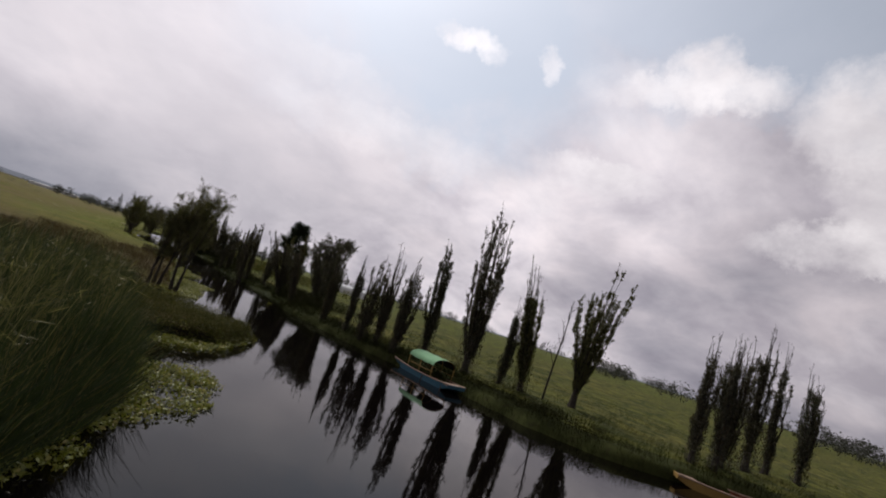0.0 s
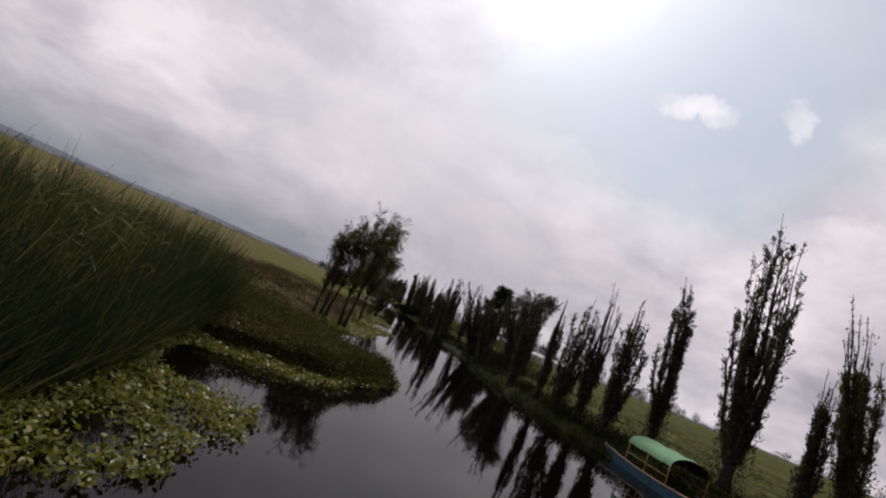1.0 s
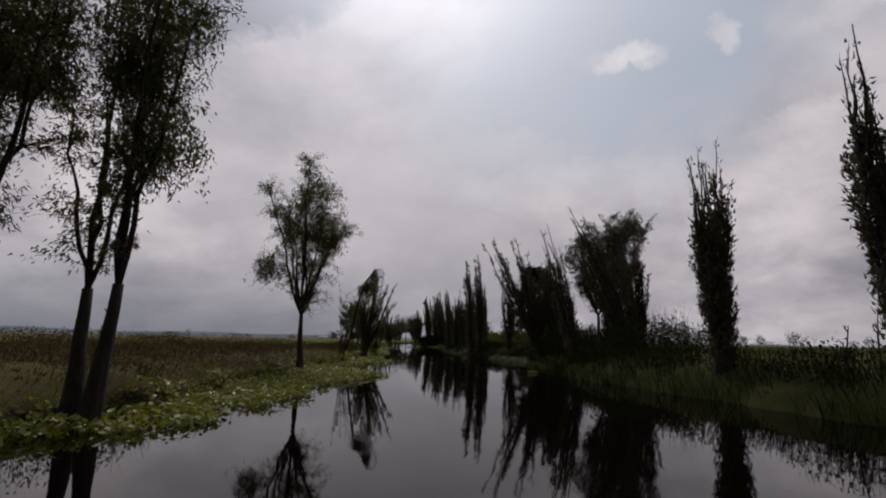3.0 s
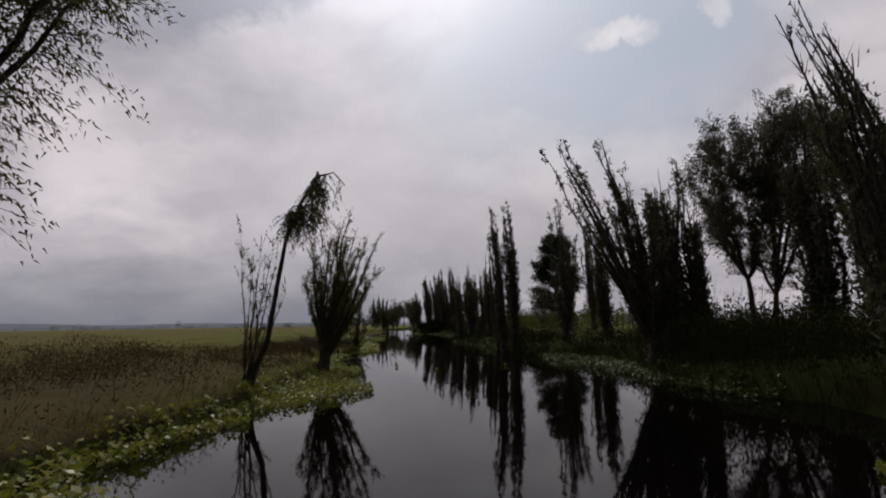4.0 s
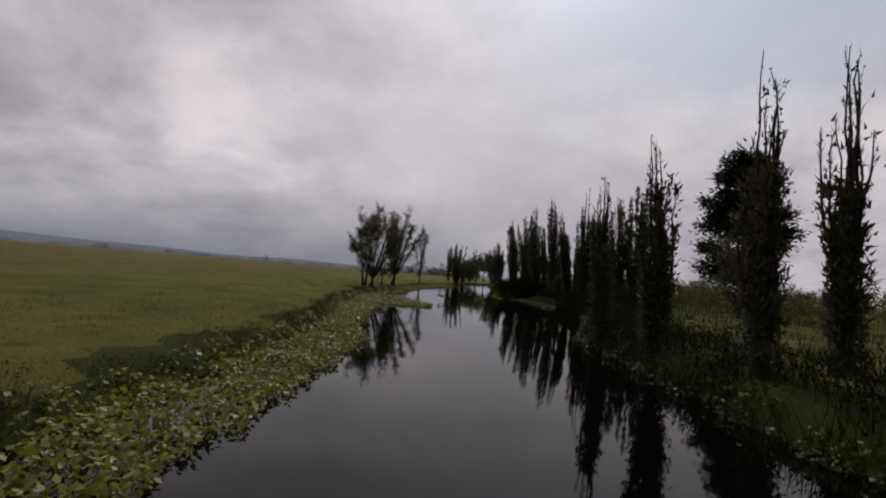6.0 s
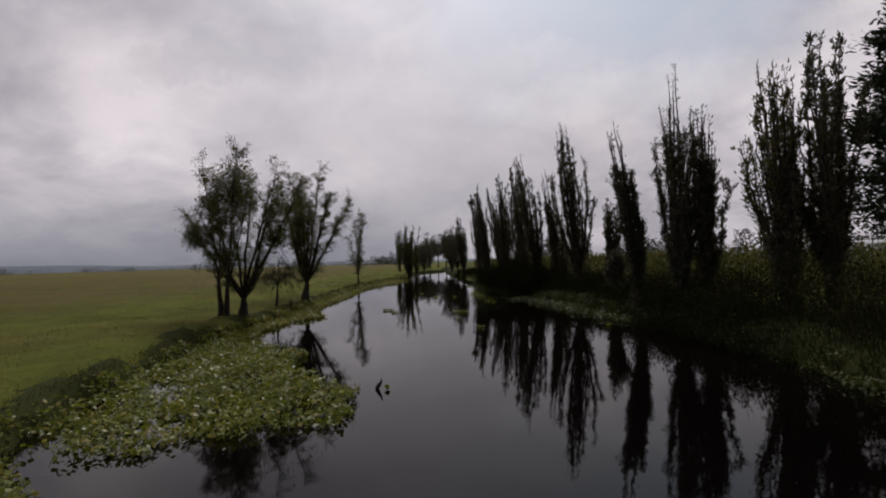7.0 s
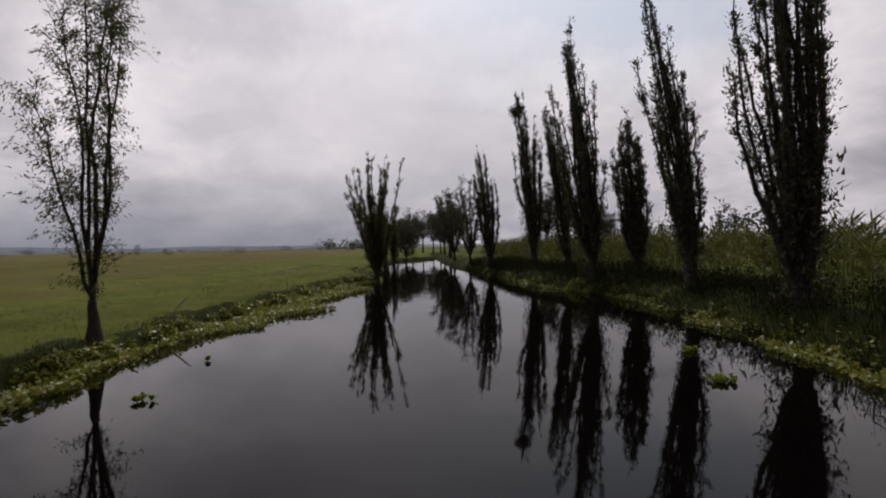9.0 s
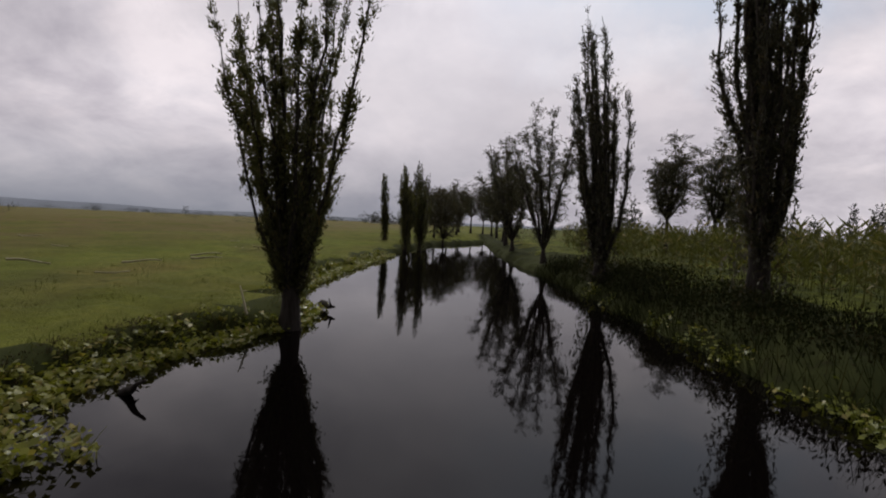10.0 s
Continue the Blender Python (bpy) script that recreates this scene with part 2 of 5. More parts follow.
def mat_ground():
    """Meadow: cropped green, straw patches, rusty tall grass, dark wet soil on the steep edge."""
    m, k = material("meadow")
    pos = k.n("ShaderNodeNewGeometry").outputs["Position"]
    nor = k.n("ShaderNodeNewGeometry").outputs["Normal"]
    sp = k.n("ShaderNodeSeparateXYZ")
    k.put(sp, 0, pos)
    sn = k.n("ShaderNodeSeparateXYZ")
    k.put(sn, 0, nor)
    far = k.vmath("MULTIPLY", pos, (1.0, 0.45, 1.0))
    n1 = k.noise(far, 0.09, 5.0, 0.6, 0.4)
    n2 = k.noise(pos, 0.7, 6.0, 0.65)
    n3 = k.noise(pos, 7.0, 4.0, 0.7)
    green = k.mix(k.span(n2, 0.35, 0.65), (0.128, 0.132, 0.022, 1), (0.190, 0.186, 0.036, 1))
    straw = k.mix(k.span(n2, 0.4, 0.65), (0.205, 0.175, 0.042, 1), (0.250, 0.212, 0.058, 1))
    col = k.mix(k.span(n1, 0.46, 0.62, 0.0, 0.8), green, straw)
    col = k.mix(k.span(k.noise(far, 0.34, 5.0, 0.6), 0.50, 0.66, 0.0, 0.6), col, (0.078, 0.092, 0.017, 1))
    col = k.mix(k.span(k.noise(pos, 2.6, 3.0, 0.6), 0.60, 0.70, 0.0, 0.5), col, (0.060, 0.062, 0.018, 1))
    fresh = k.math("MULTIPLY", k.span(k.noise(far, 0.16, 5.0, 0.62), 0.40, 0.58), k.span(sp.outputs[0], -30.0, -9.0, 0.1, 0.75))
    fresh = k.math("MULTIPLY", fresh, k.span(sp.outputs[1], 84.0, 100.0))
    col = k.mix(fresh, col, k.mix(k.span(n2, 0.35, 0.65), (0.140, 0.172, 0.022, 1), (0.210, 0.238, 0.034, 1)))
    tan = k.math("MULTIPLY", k.span(k.noise(far, 0.11, 4.0, 0.6, 1.1), 0.38, 0.54), k.span(sp.outputs[0], -9.0, -24.0, 0.0, 0.8))
    col = k.mix(tan, col, (0.200, 0.146, 0.062, 1))
    # rusty old growth on the first stretch of the far-left meadow
    rust = k.math("MULTIPLY", k.span(sp.outputs[1], 75.0, 50.0), k.span(k.noise(far, 0.13, 4.0, 0.6), 0.30, 0.48))
    rust = k.math("MULTIPLY", rust, k.span(sp.outputs[0], 8.0, 3.0))
    col = k.mix(k.math("MULTIPLY", rust, 0.8), col, (0.115, 0.078, 0.042, 1))
    col = k.mix(k.span(n3, 0.25, 0.75, 0.0, 0.42), col, (0.030, 0.034, 0.012, 1))
    weedy = k.math("MULTIPLY", k.span(k.noise(pos, 0.55, 6.0, 0.70), 0.40, 0.58), k.span(sp.outputs[0], 9.0, 14.0, 0.12, 0.92))
    col = k.mix(weedy, col, (0.040, 0.050, 0.013, 1))
    # soil where it is steep
    soil = k.mix(k.span(n3, 0.3, 0.7), (0.022, 0.017, 0.012, 1), (0.052, 0.042, 0.028, 1))
    steep = k.span(k.math("ADD", sn.outputs[2], k.math("MULTIPLY", k.math("SUBTRACT", n2, 0.5), 0.5)), 0.86, 0.66)
    col = k.mix(steep, col, soil)
    hgt = k.math("ADD", k.math("MULTIPLY", n3, 0.6), k.math("MULTIPLY", k.noise(pos, 26.0, 3.0, 0.7), 0.5))
    finish(k, col, 0.95, hgt, 0.9, 0.12, 0.1)
    return m


def mat_water():
    m, k = material("canal_water")
    pos = k.n("ShaderNodeNewGeometry").outputs["Position"]
    v = k.vmath("MULTIPLY", pos, (1.0, 0.55, 1.0))
    n1 = k.noise(v, 1.1, 3.0, 0.5, 0.2)
    n2 = k.noise(v, 6.5, 3.0, 0.5)
    calm = k.span(k.noise(pos, 0.12, 2.0), 0.42, 0.62, 0.25, 1.0)
    h = k.math("ADD", k.math("MULTIPLY", n1, 0.75), k.math("MULTIPLY", k.math("MULTIPLY", n2, 0.16), calm))
    murk = k.mix(k.noise(pos, 0.3, 3.0), (0.0016, 0.0011, 0.0012, 1), (0.0036, 0.0026, 0.0022, 1))
    p = finish(k, murk, 0.03, h, 0.10, 0.05, 0.30)
    k.put(p, "IOR", 1.333)
    return m


M_BARK = mat_bark("willow_bark", (0.030, 0.025, 0.022), (0.082, 0.070, 0.060))
M_TWIG = mat_bark("twig_bark", (0.035, 0.028, 0.023), (0.075, 0.060, 0.048))
M_DRY = mat_bark("dead_wood", (0.085, 0.075, 0.062), (0.19, 0.165, 0.135))
M_LEAF = mat_leaf("willow_leaf", (0.056, 0.058, 0.042), (0.112, 0.113, 0.080), (0.13, 0.105, 0.065), 0.15)
# leaf darkened to hold the shade under the far-bank willows
M_UNDER_SHADE = mat_leaf("undergrowth_leaf_shade", (0.016, 0.020, 0.010), (0.040, 0.045, 0.018), (0.05, 0.042, 0.02), 0.1, 0.03, 0.8)
# a paler leaf; on a few far willows it imitates haze
M_LEAF_LIGHT = mat_leaf("pale_willow_leaf", (0.070, 0.074, 0.040), (0.135, 0.138, 0.072), (0.16, 0.13, 0.07), 0.28)
M_STRAW = mat_leaf("straw_reed", (0.10, 0.105, 0.055), (0.23, 0.215, 0.120), (0.36, 0.32, 0.18), 0.25)
M_NEEDLE = mat_leaf("pine_needle", (0.014, 0.022, 0.014), (0.030, 0.042, 0.022), None, 0.1)
M_REED = mat_leaf("bulrush_green", (0.016, 0.032, 0.017), (0.088, 0.112, 0.060), (0.22, 0.19, 0.10), 0.2)
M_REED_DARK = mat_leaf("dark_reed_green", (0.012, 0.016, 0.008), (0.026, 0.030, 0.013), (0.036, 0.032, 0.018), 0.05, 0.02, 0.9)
M_HERB = mat_leaf("spit_herb", (0.037, 0.046, 0.016), (0.106, 0.112, 0.040), (0.20, 0.175, 0.07), 0.22)
M_GRASS = mat_leaf("grass_blade", (0.050, 0.066, 0.013), (0.120, 0.135, 0.030), (0.17, 0.14, 0.05), 0.25)
# grass darkened by painted tree shade; also serves the dark meadow weeds
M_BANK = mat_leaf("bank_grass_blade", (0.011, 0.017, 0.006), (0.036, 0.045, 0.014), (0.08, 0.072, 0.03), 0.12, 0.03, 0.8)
M_BRUSH_DARK = mat_leaf("dark_brush", (0.028, 0.022, 0.015), (0.070, 0.058, 0.036), (0.12, 0.095, 0.055), 0.15)
M_BRUSH = mat_leaf("dry_brush", (0.040, 0.029, 0.018), (0.098, 0.072, 0.043), (0.16, 0.13, 0.08), 0.25, 0.06, 0.7)
M_PAD = mat_leaf("hyacinth_leaf", (0.075, 0.105, 0.016), (0.330, 0.350, 0.060), (0.40, 0.34, 0.11), 0.3, 0.4, 0.38)
# the same hyacinth leaf with far-bank shade painted into its colours
M_PAD_SHADE = mat_leaf("hyacinth_leaf_shade_tint", (0.026, 0.045, 0.010), (0.085, 0.110, 0.022), (0.14, 0.12, 0.045), 0.2, 0.25, 0.45)
M_CORN = mat_leaf("maize_leaf", (0.060, 0.072, 0.024), (0.135, 0.140, 0.050), (0.24, 0.20, 0.10), 0.3)
# distance haze painted into a greyed, lightened foliage colour
M_FAR = mat_leaf("far_foliage_haze_tint", (0.050, 0.056, 0.050), (0.085, 0.090, 0.078), None, 0.1)
M_GROUND = mat_ground()
M_WATER = mat_water()
# dark sward: far-bank shade painted in, and the eroded near edge
M_EDGE_SHADE = mat_plain("bank_edge_shade_sward", (0.026, 0.032, 0.011), (0.062, 0.068, 0.022), 1.8, 0.95, (1, 1, 1), 0.6, 0.05, (0.030, 0.024, 0.015))


# ---- mesh helpers ----
def mesh_from(name, verts, faces, mat, smooth=False):
    me = bpy.data.meshes.new(name)
    me.from_pydata(verts, [], faces)
    me.materials.append(mat)
    if smooth:
        me.polygons.foreach_set("use_smooth", [True] * len(me.polygons))
    me.update()
    return me


def quads_mesh(name, v, mat, smooth=False, k=4, second=None, split=0):
    """A mesh of loose k-sided faces from an array n x k x 3; from face number split on, the second material."""
    v = np.asarray(v, np.float32).reshape(-1, 3)
    n = len(v) // k
    me = bpy.data.meshes.new(name)
    me.vertices.add(len(v))
    me.vertices.foreach_set("co", v.ravel())
    me.loops.add(k * n)
    me.loops.foreach_set("vertex_index", np.arange(k * n, dtype=np.int32))
    me.polygons.add(n)
    me.polygons.foreach_set("loop_start", np.arange(0, k * n, k, dtype=np.int32))
    me.polygons.foreach_set("loop_total", np.full(n, k, np.int32))
    me.materials.append(mat)
    if second:
        me.materials.append(second)
        me.polygons.foreach_set("material_index", (np.arange(n) >= split).astype(np.int32))
    if smooth:
        me.polygons.foreach_set("use_smooth", np.ones(n, bool))
    me.update(calc_edges=True)
    return me


def grid_mesh(name, verts, cols, mat, smooth=True):
    """verts: rows x cols x 3"""
    v = np.asarray(verts, np.float32)
    rows = v.shape[0]
    i = np.arange((rows - 1) * (cols - 1))
    r, c = i // (cols - 1), i % (cols - 1)
    a = r * cols + c
    f = np.stack([a, a + 1, a + cols + 1, a + cols], 1)
    return mesh_from(name, v.reshape(-1, 3).tolist(), f.tolist(), mat, smooth)


def part(name, me, parent, label=""):
    ob = new(name, me)
    ob.parent = parent
    if label:
        ob["label"] = label
    return ob


def empty(name, at, label, category, group="", kind=""):
    ob = new(name)
    ob.location = at
    ob.empty_display_size = 0.2
    return tagged(ob, label, category, group, kind)


class Wood:
    """Collects tapered tubes."""

    def __init__(self):
        self.v, self.f = [], []

    def tube(self, path, radii, sides=5):
        path = np.asarray(path, float)
        d = np.gradient(path, axis=0)
        d /= np.linalg.norm(d, axis=1)[:, None] + 1e-9
        ref = np.array([0.31, 0.95, 0.02])
        a = np.cross(d, ref)
        a /= np.linalg.norm(a, axis=1)[:, None] + 1e-9
        b = np.cross(d, a)
        ang = np.linspace(0, 2 * np.pi, sides, endpoint=False)
        ring = path[:, None] + np.asarray(radii)[:, None, None] * (np.cos(ang)[None, :, None] * a[:, None] + np.sin(ang)[None, :, None] * b[:, None])
        o, n = len(self.v), len(path)
        self.v.extend(ring.reshape(-1, 3).tolist())
        for i in range(n - 1):
            for j in range(sides):
                q = (j + 1) % sides
                self.f.append((o + i * sides + j, o + i * sides + q, o + (i + 1) * sides + q, o + (i + 1) * sides + j))
        self.f.append(tuple(o + (n - 1) * sides + j for j in range(sides)))

    def mesh(self, name, mat):
        return mesh_from(name, self.v, self.f, mat, True)


def leaf_quads(rng, at, along, length, width):
    """Narrow pointed leaves as folded-free diamonds: at n x 3, along n x 3."""
    n = len(at)
    along = along / (np.linalg.norm(along, axis=1)[:, None] + 1e-9)
    side = np.cross(along, rng.normal(size=(n, 3)))
    side /= np.linalg.norm(side, axis=1)[:, None] + 1e-9
    L = (length * rng.uniform(0.6, 1.25, n))[:, None]
    W = (width * rng.uniform(0.7, 1.3, n))[:, None]
    mid = at + along * L * 0.45
    return np.stack([at, mid + side * W * 0.5, at + along * L, mid - side * W * 0.5], 1)


def leaf_tris(rng, at, along, length, width):
    """Narrow willow leaves as slim pointed triangles."""
    n = len(at)
    along = along / (np.linalg.norm(along, axis=1)[:, None] + 1e-9)
    side = np.cross(along, rng.normal(size=(n, 3)))
    side /= np.linalg.norm(side, axis=1)[:, None] + 1e-9
    L = (length * rng.uniform(0.6, 1.3, n))[:, None]
    W = (width * rng.uniform(0.7, 1.3, n))[:, None]
    return np.stack([at - side * W * 0.5, at + side * W * 0.5, at + along * L], 1)


# ---- trees ----
def twig_tris(paths, r0, steps=((0, 3),)):
    """Three-sided tapering spikes along m x 4 x 3 paths."""
    p = np.asarray(paths)
    d = p[:, -1] - p[:, 0]
    d /= np.linalg.norm(d, axis=1)[:, None] + 1e-9
    a = np.cross(d, (0.31, 0.95, 0.05))
    a /= np.linalg.norm(a, axis=1)[:, None] + 1e-9
    b = np.cross(d, a)
    out = []
    for s, e in steps:
        ring = [p[:, s] + r0 * (1 - 0.25 * s) * (math.cos(g) * a + math.sin(g) * b) for g in (0, 2.094, 4.189)]
        for j in range(3):
            out.append(np.stack([ring[j], ring[(j + 1) % 3], p[:, e]], 1))
    return np.concatenate(out)


def tree(seed, at, h, r, top=(0, 0), form="column", leaf=1.0, bare=0.0, trunks=1, start=0.12, name="willow_tree", label="", leafmat=None,
         girth=None, size=1.0, limbs=None, clumps=0, group="willows along the canal", skirt=1.0, tufts=()):
    """One tree. top: by how much its tip leans. form: column, fan, vase, weep, round. tufts: dense masses (sideways, height, radius). bare: how much of the top carries few leaves.
    start: where the trunk divides. leaf: how thick the foliage is. clumps: dense dark tufts in the crown. skirt: shoots round the foot."""
    rng = np.random.default_rng(seed)
    lean = np.array([top[0], top[1], 0.0])
    girth = girth or 0.016 * h + 0.05
    ob = empty(name, at, label, "tree", group)
    trunk = Wood()
    limb_paths = []
    stiff = form in ("column", "fan")
    base_r = 0.0 if trunks == 1 else 0.09 * trunks
    for tr in range(trunks):
        a0 = 2 * np.pi * (tr + rng.uniform(0, 0.4)) / trunks + seed * 0.7
        foot = np.array([math.cos(a0), math.sin(a0), 0]) * base_r
        apart = np.array([math.cos(a0), math.sin(a0), 0]) * (0.0 if trunks == 1 else r * 0.5)
        split = h * start * rng.uniform(0.75, 1.15)
        s = np.linspace(0, 1, 6)
        tp = foot + np.outer(s, [0, 0, split]) + np.outer((s * split / h) ** 1.2, lean) + np.outer((s * split / h) ** 0.9, apart)
        tp += np.cumsum(rng.normal(0, 0.018, (6, 3)), 0) * [1, 1, 0]
        g = girth / math.sqrt(trunks)
        tp[0, 2] -= 0.35
        trunk.tube(tp, g * (1 + 0.6 * np.exp(-s * 5)) * (1 - (0.12 if stiff else 0.42) * s), 8)
        n = limbs or (max(5, int(round((9 + 10 * r) / trunks))) if form == "column" else max(3, int(round(6 / trunks))))
        for i in range(n):
            a = 2 * np.pi * (i + rng.uniform(-0.3, 0.3)) / n + seed
            out = np.array([math.cos(a), math.sin(a), 0])
            far_out = rng.uniform(0.0, 1.0) ** 0.65
            hi = h * (1.0 if i == 0 else rng.uniform(0.52 if stiff else 0.62, 0.96))
            if form == "column" and i > 0:            # outer limbs end lower
                hi = h * (0.98 - 0.52 * far_out ** 1.4 * rng.uniform(0.55, 1.1))
            k = 12
            s = np.linspace(0, 1, k)
            low = split * (rng.uniform(0.3, 1.0) if stiff else 1.0)
            z = low + (hi - low) * s
            if form == "column":
                spread = r * far_out * 0.98 * (1 - np.exp(-2.3 * s ** rng.uniform(0.8, 1.3))) * rng.uniform(0.85, 1.15)
            elif form in ("vase", "fan"):
                spread = r * rng.uniform(0.45 if form == "vase" else 0.1, 0.95) * s ** 0.85
            elif form == "weep":
                spread = r * rng.uniform(0.4, 0.85) * np.sin(np.minimum(s * 1.3, 1.25))
            else:
                spread = r * rng.uniform(0.5, 0.85) * np.sin(np.minimum(s * 2.0, 1.7))
            if i == 0:
                spread = spread * 0.3
            j0 = np.interp(low / max(split, 1e-6), np.linspace(0, 1, 6), np.arange(6))
            root = tp[int(j0)] + (tp[min(int(j0) + 1, 5)] - tp[int(j0)]) * (j0 - int(j0))
            p = root * [1, 1, 0] + np.outer(spread, out)
            p[:, 2] = z
            p += np.outer(np.maximum(z / h, 0) ** 1.25 - (low / h) ** 1.25, lean) + np.outer((z - low) / h, apart)
            wob = np.cumsum(rng.normal(0, 0.011 * h ** 0.7, (k, 3)), 0) * [1, 1, 0.2]
            p += wob - wob[0]
            rad = g * (rng.uniform(0.20, 0.42) if stiff else rng.uniform(0.32, 0.5)) * (1 - s) ** 0.9 + 0.008
            w = Wood()
            w.tube(p, rad, 4)
            part("limb", w.mesh("limb", M_BARK), ob)
            limb_paths.append(p)
    part("trunk", trunk.mesh("trunk", M_BARK), ob)
    # shoots, each with its leaves
    L_tot = sum(np.linalg.norm(np.diff(p, axis=0), axis=1).sum() for p in limb_paths)
    per = {"column": 9.0, "fan": 9.0, "vase": 7.0, "weep": 8.0, "round": 9.0}[form]
    m = int(min(1100 if stiff else 800, max(90, L_tot * per * (0.6 + 0.4 * leaf))))
    P = np.stack(limb_paths)
    li = rng.integers(len(P), size=m)
    u = rng.uniform(0.0, 1, m) ** (0.95 if stiff else 0.6)
    x = u * (P.shape[1] - 1)
    j = np.minimum(x.astype(int), P.shape[1] - 2)
    o = P[li, j] + (P[li, j + 1] - P[li, j]) * (x - j)[:, None]
    d = P[li, j + 1] - P[li, j]
    d /= np.linalg.norm(d, axis=1)[:, None]
    a = rng.uniform(0, 2 * np.pi, m)
    out = np.stack([np.cos(a), np.sin(a), 0 * a], 1)
    hgt = o[:, 2] / h
    if stiff:
        L = rng.uniform(0.14, 0.66, m) * (0.55 + 0.3 * min(r, 1.2)) * np.clip(1.5 - hgt, 0.5, 1.1)
        way = d + out * rng.uniform(0.10, 0.62, m)[:, None]
        droop = np.full(m, 0.08)
    elif form == "weep":
        L = rng.uniform(0.6, 1.5, m)
        way = d * 0.35 + out * rng.uniform(0.3, 0.9, m)[:, None]
        droop = -rng.uniform(0.7, 1.4, m)
    elif form == "vase":
        L = rng.uniform(0.45, 1.2, m) * min(1.0, 0.4 + 0.55 * r)
        way = d * 0.8 + out * rng.uniform(0.25, 0.8, m)[:, None]
        droop = -rng.uniform(0.1, 0.95, m)
    else:
        L = rng.uniform(0.6, 1.3, m) * min(1.5, 0.5 + 0.4 * r)
        way = d * 0.45 + out * rng.uniform(0.4, 1.0, m)[:, None]
        droop = -rng.uniform(0.0, 0.6, m)
    way /= np.linalg.norm(way, axis=1)[:, None]
    s = np.linspace(0, 1, 4)
    q = o[:, None] + (s[None, :, None] * L[:, None, None]) * way[:, None] + (s ** 2)[None, :, None] * (L * droop)[:, None, None] * np.array([0, 0, 1.0])
    q += np.cumsum(rng.normal(0, 0.018, (m, 4, 3)), 1)
    faces = twig_tris(q, 0.009, ((0, 3),) if stiff else ((0, 2), (1, 3)))
    # how many leaves on each
    count = rng.uniform(8, 28, m) * leaf * (0.60 if stiff else 1.3) / (size ** 1.6)
    count = np.where(hgt > 1 - bare, count * 0.12 * rng.uniform(0, 2, m), count)
    if stiff:
        count = count * np.clip(1.35 - 0.7 * hgt, 0.45, 1.3)
    w = np.repeat(np.arange(m), count.astype(int))
    leaves = np.zeros((0, 3, 3))
    if len(w):
        t = rng.uniform(0.05, 1.0, len(w)) * 3
        jj = np.minimum(t.astype(int), 2)
        base = q[w, jj] + (q[w, jj + 1] - q[w, jj]) * (t - jj)[:, None] + rng.normal(0, 0.05 if stiff else 0.07, (len(w), 3))
        dl = (q[w, 3] - q[w, 0]) / L[w][:, None] * 0.9 + rng.normal(0, 0.42, (len(w), 3))
        dl[:, 2] -= np.where(droop[w] < -0.3, 0.8, 0.0)
        leaves = leaf_tris(rng, base, dl, 0.14 * size, (0.054 if stiff else 0.043) * size)
    # bushy foot
    if form == "column" and skirt > 0:
        n = int(520 * skirt * (0.4 + r))
        a = rng.uniform(0, 2 * np.pi, n)
        zz = rng.uniform(0.0, 0.32, n) * h
        rr = (girth * 1.2 + 0.34 * r * rng.uniform(0, 1, n)) * (1 + 0.9 * zz / h)
        base = np.stack([np.cos(a) * rr, np.sin(a) * rr, zz], 1) + np.outer((zz / h) ** 1.2, lean)
        leaves = np.concatenate([leaves, leaf_tris(rng, base, rng.normal(0, 0.5, (n, 3)) + [0, 0, 0.8], 0.2, 0.062)])
    for c in range(clumps + len(tufts)):
        p = limb_paths[rng.integers(len(limb_paths))]
        mid = p[int(rng.integers(5, 11))]
        rad = rng.uniform(0.32, 0.6) * (0.6 + 0.25 * r)
        if c >= clumps:
            mid, rad = np.array([tufts[c - clumps][0], 0, tufts[c - clumps][1]]), tufts[c - clumps][2]
        # hanging strands round an uneven middle
        ns, on = int(230 * rad * max(1.0, rad)) + 30, 20
        ball = rng.normal(size=(ns, 3))
        ball *= (rad * rng.uniform(0.25, 1, ns) ** 0.5 / np.linalg.norm(ball, axis=1))[:, None]
        ball += 0.3 * rad * np.sin(4.0 / rad * ball[:, [1, 2, 0]] + c)
        drop = rad * rng.uniform(0.3, 1.3, ns)
        u = rng.uniform(0, 1, (ns, on))
        swing = rng.normal(0, 0.18, (ns, 2))
        pt = (mid + ball)[:, None] + np.stack([swing[:, :1] * u, swing[:, 1:] * u, -u * drop[:, None] + 0.35 * rad], 2) + rng.normal(0, 0.05, (ns, on, 3))
        n = ns * on
        leaves = np.concatenate([leaves, leaf_tris(rng, pt.reshape(-1, 3), rng.normal(0, 0.45, (n, 3)) + [0, 0, -0.8], 0.15 * max(0.6, size), 0.05 * max(0.6, size))])
    part("crown", quads_mesh("crown", np.concatenate([leaves, faces]), leafmat or M_LEAF, k=3, second=M_TWIG, split=len(leaves)), ob)
    return ob


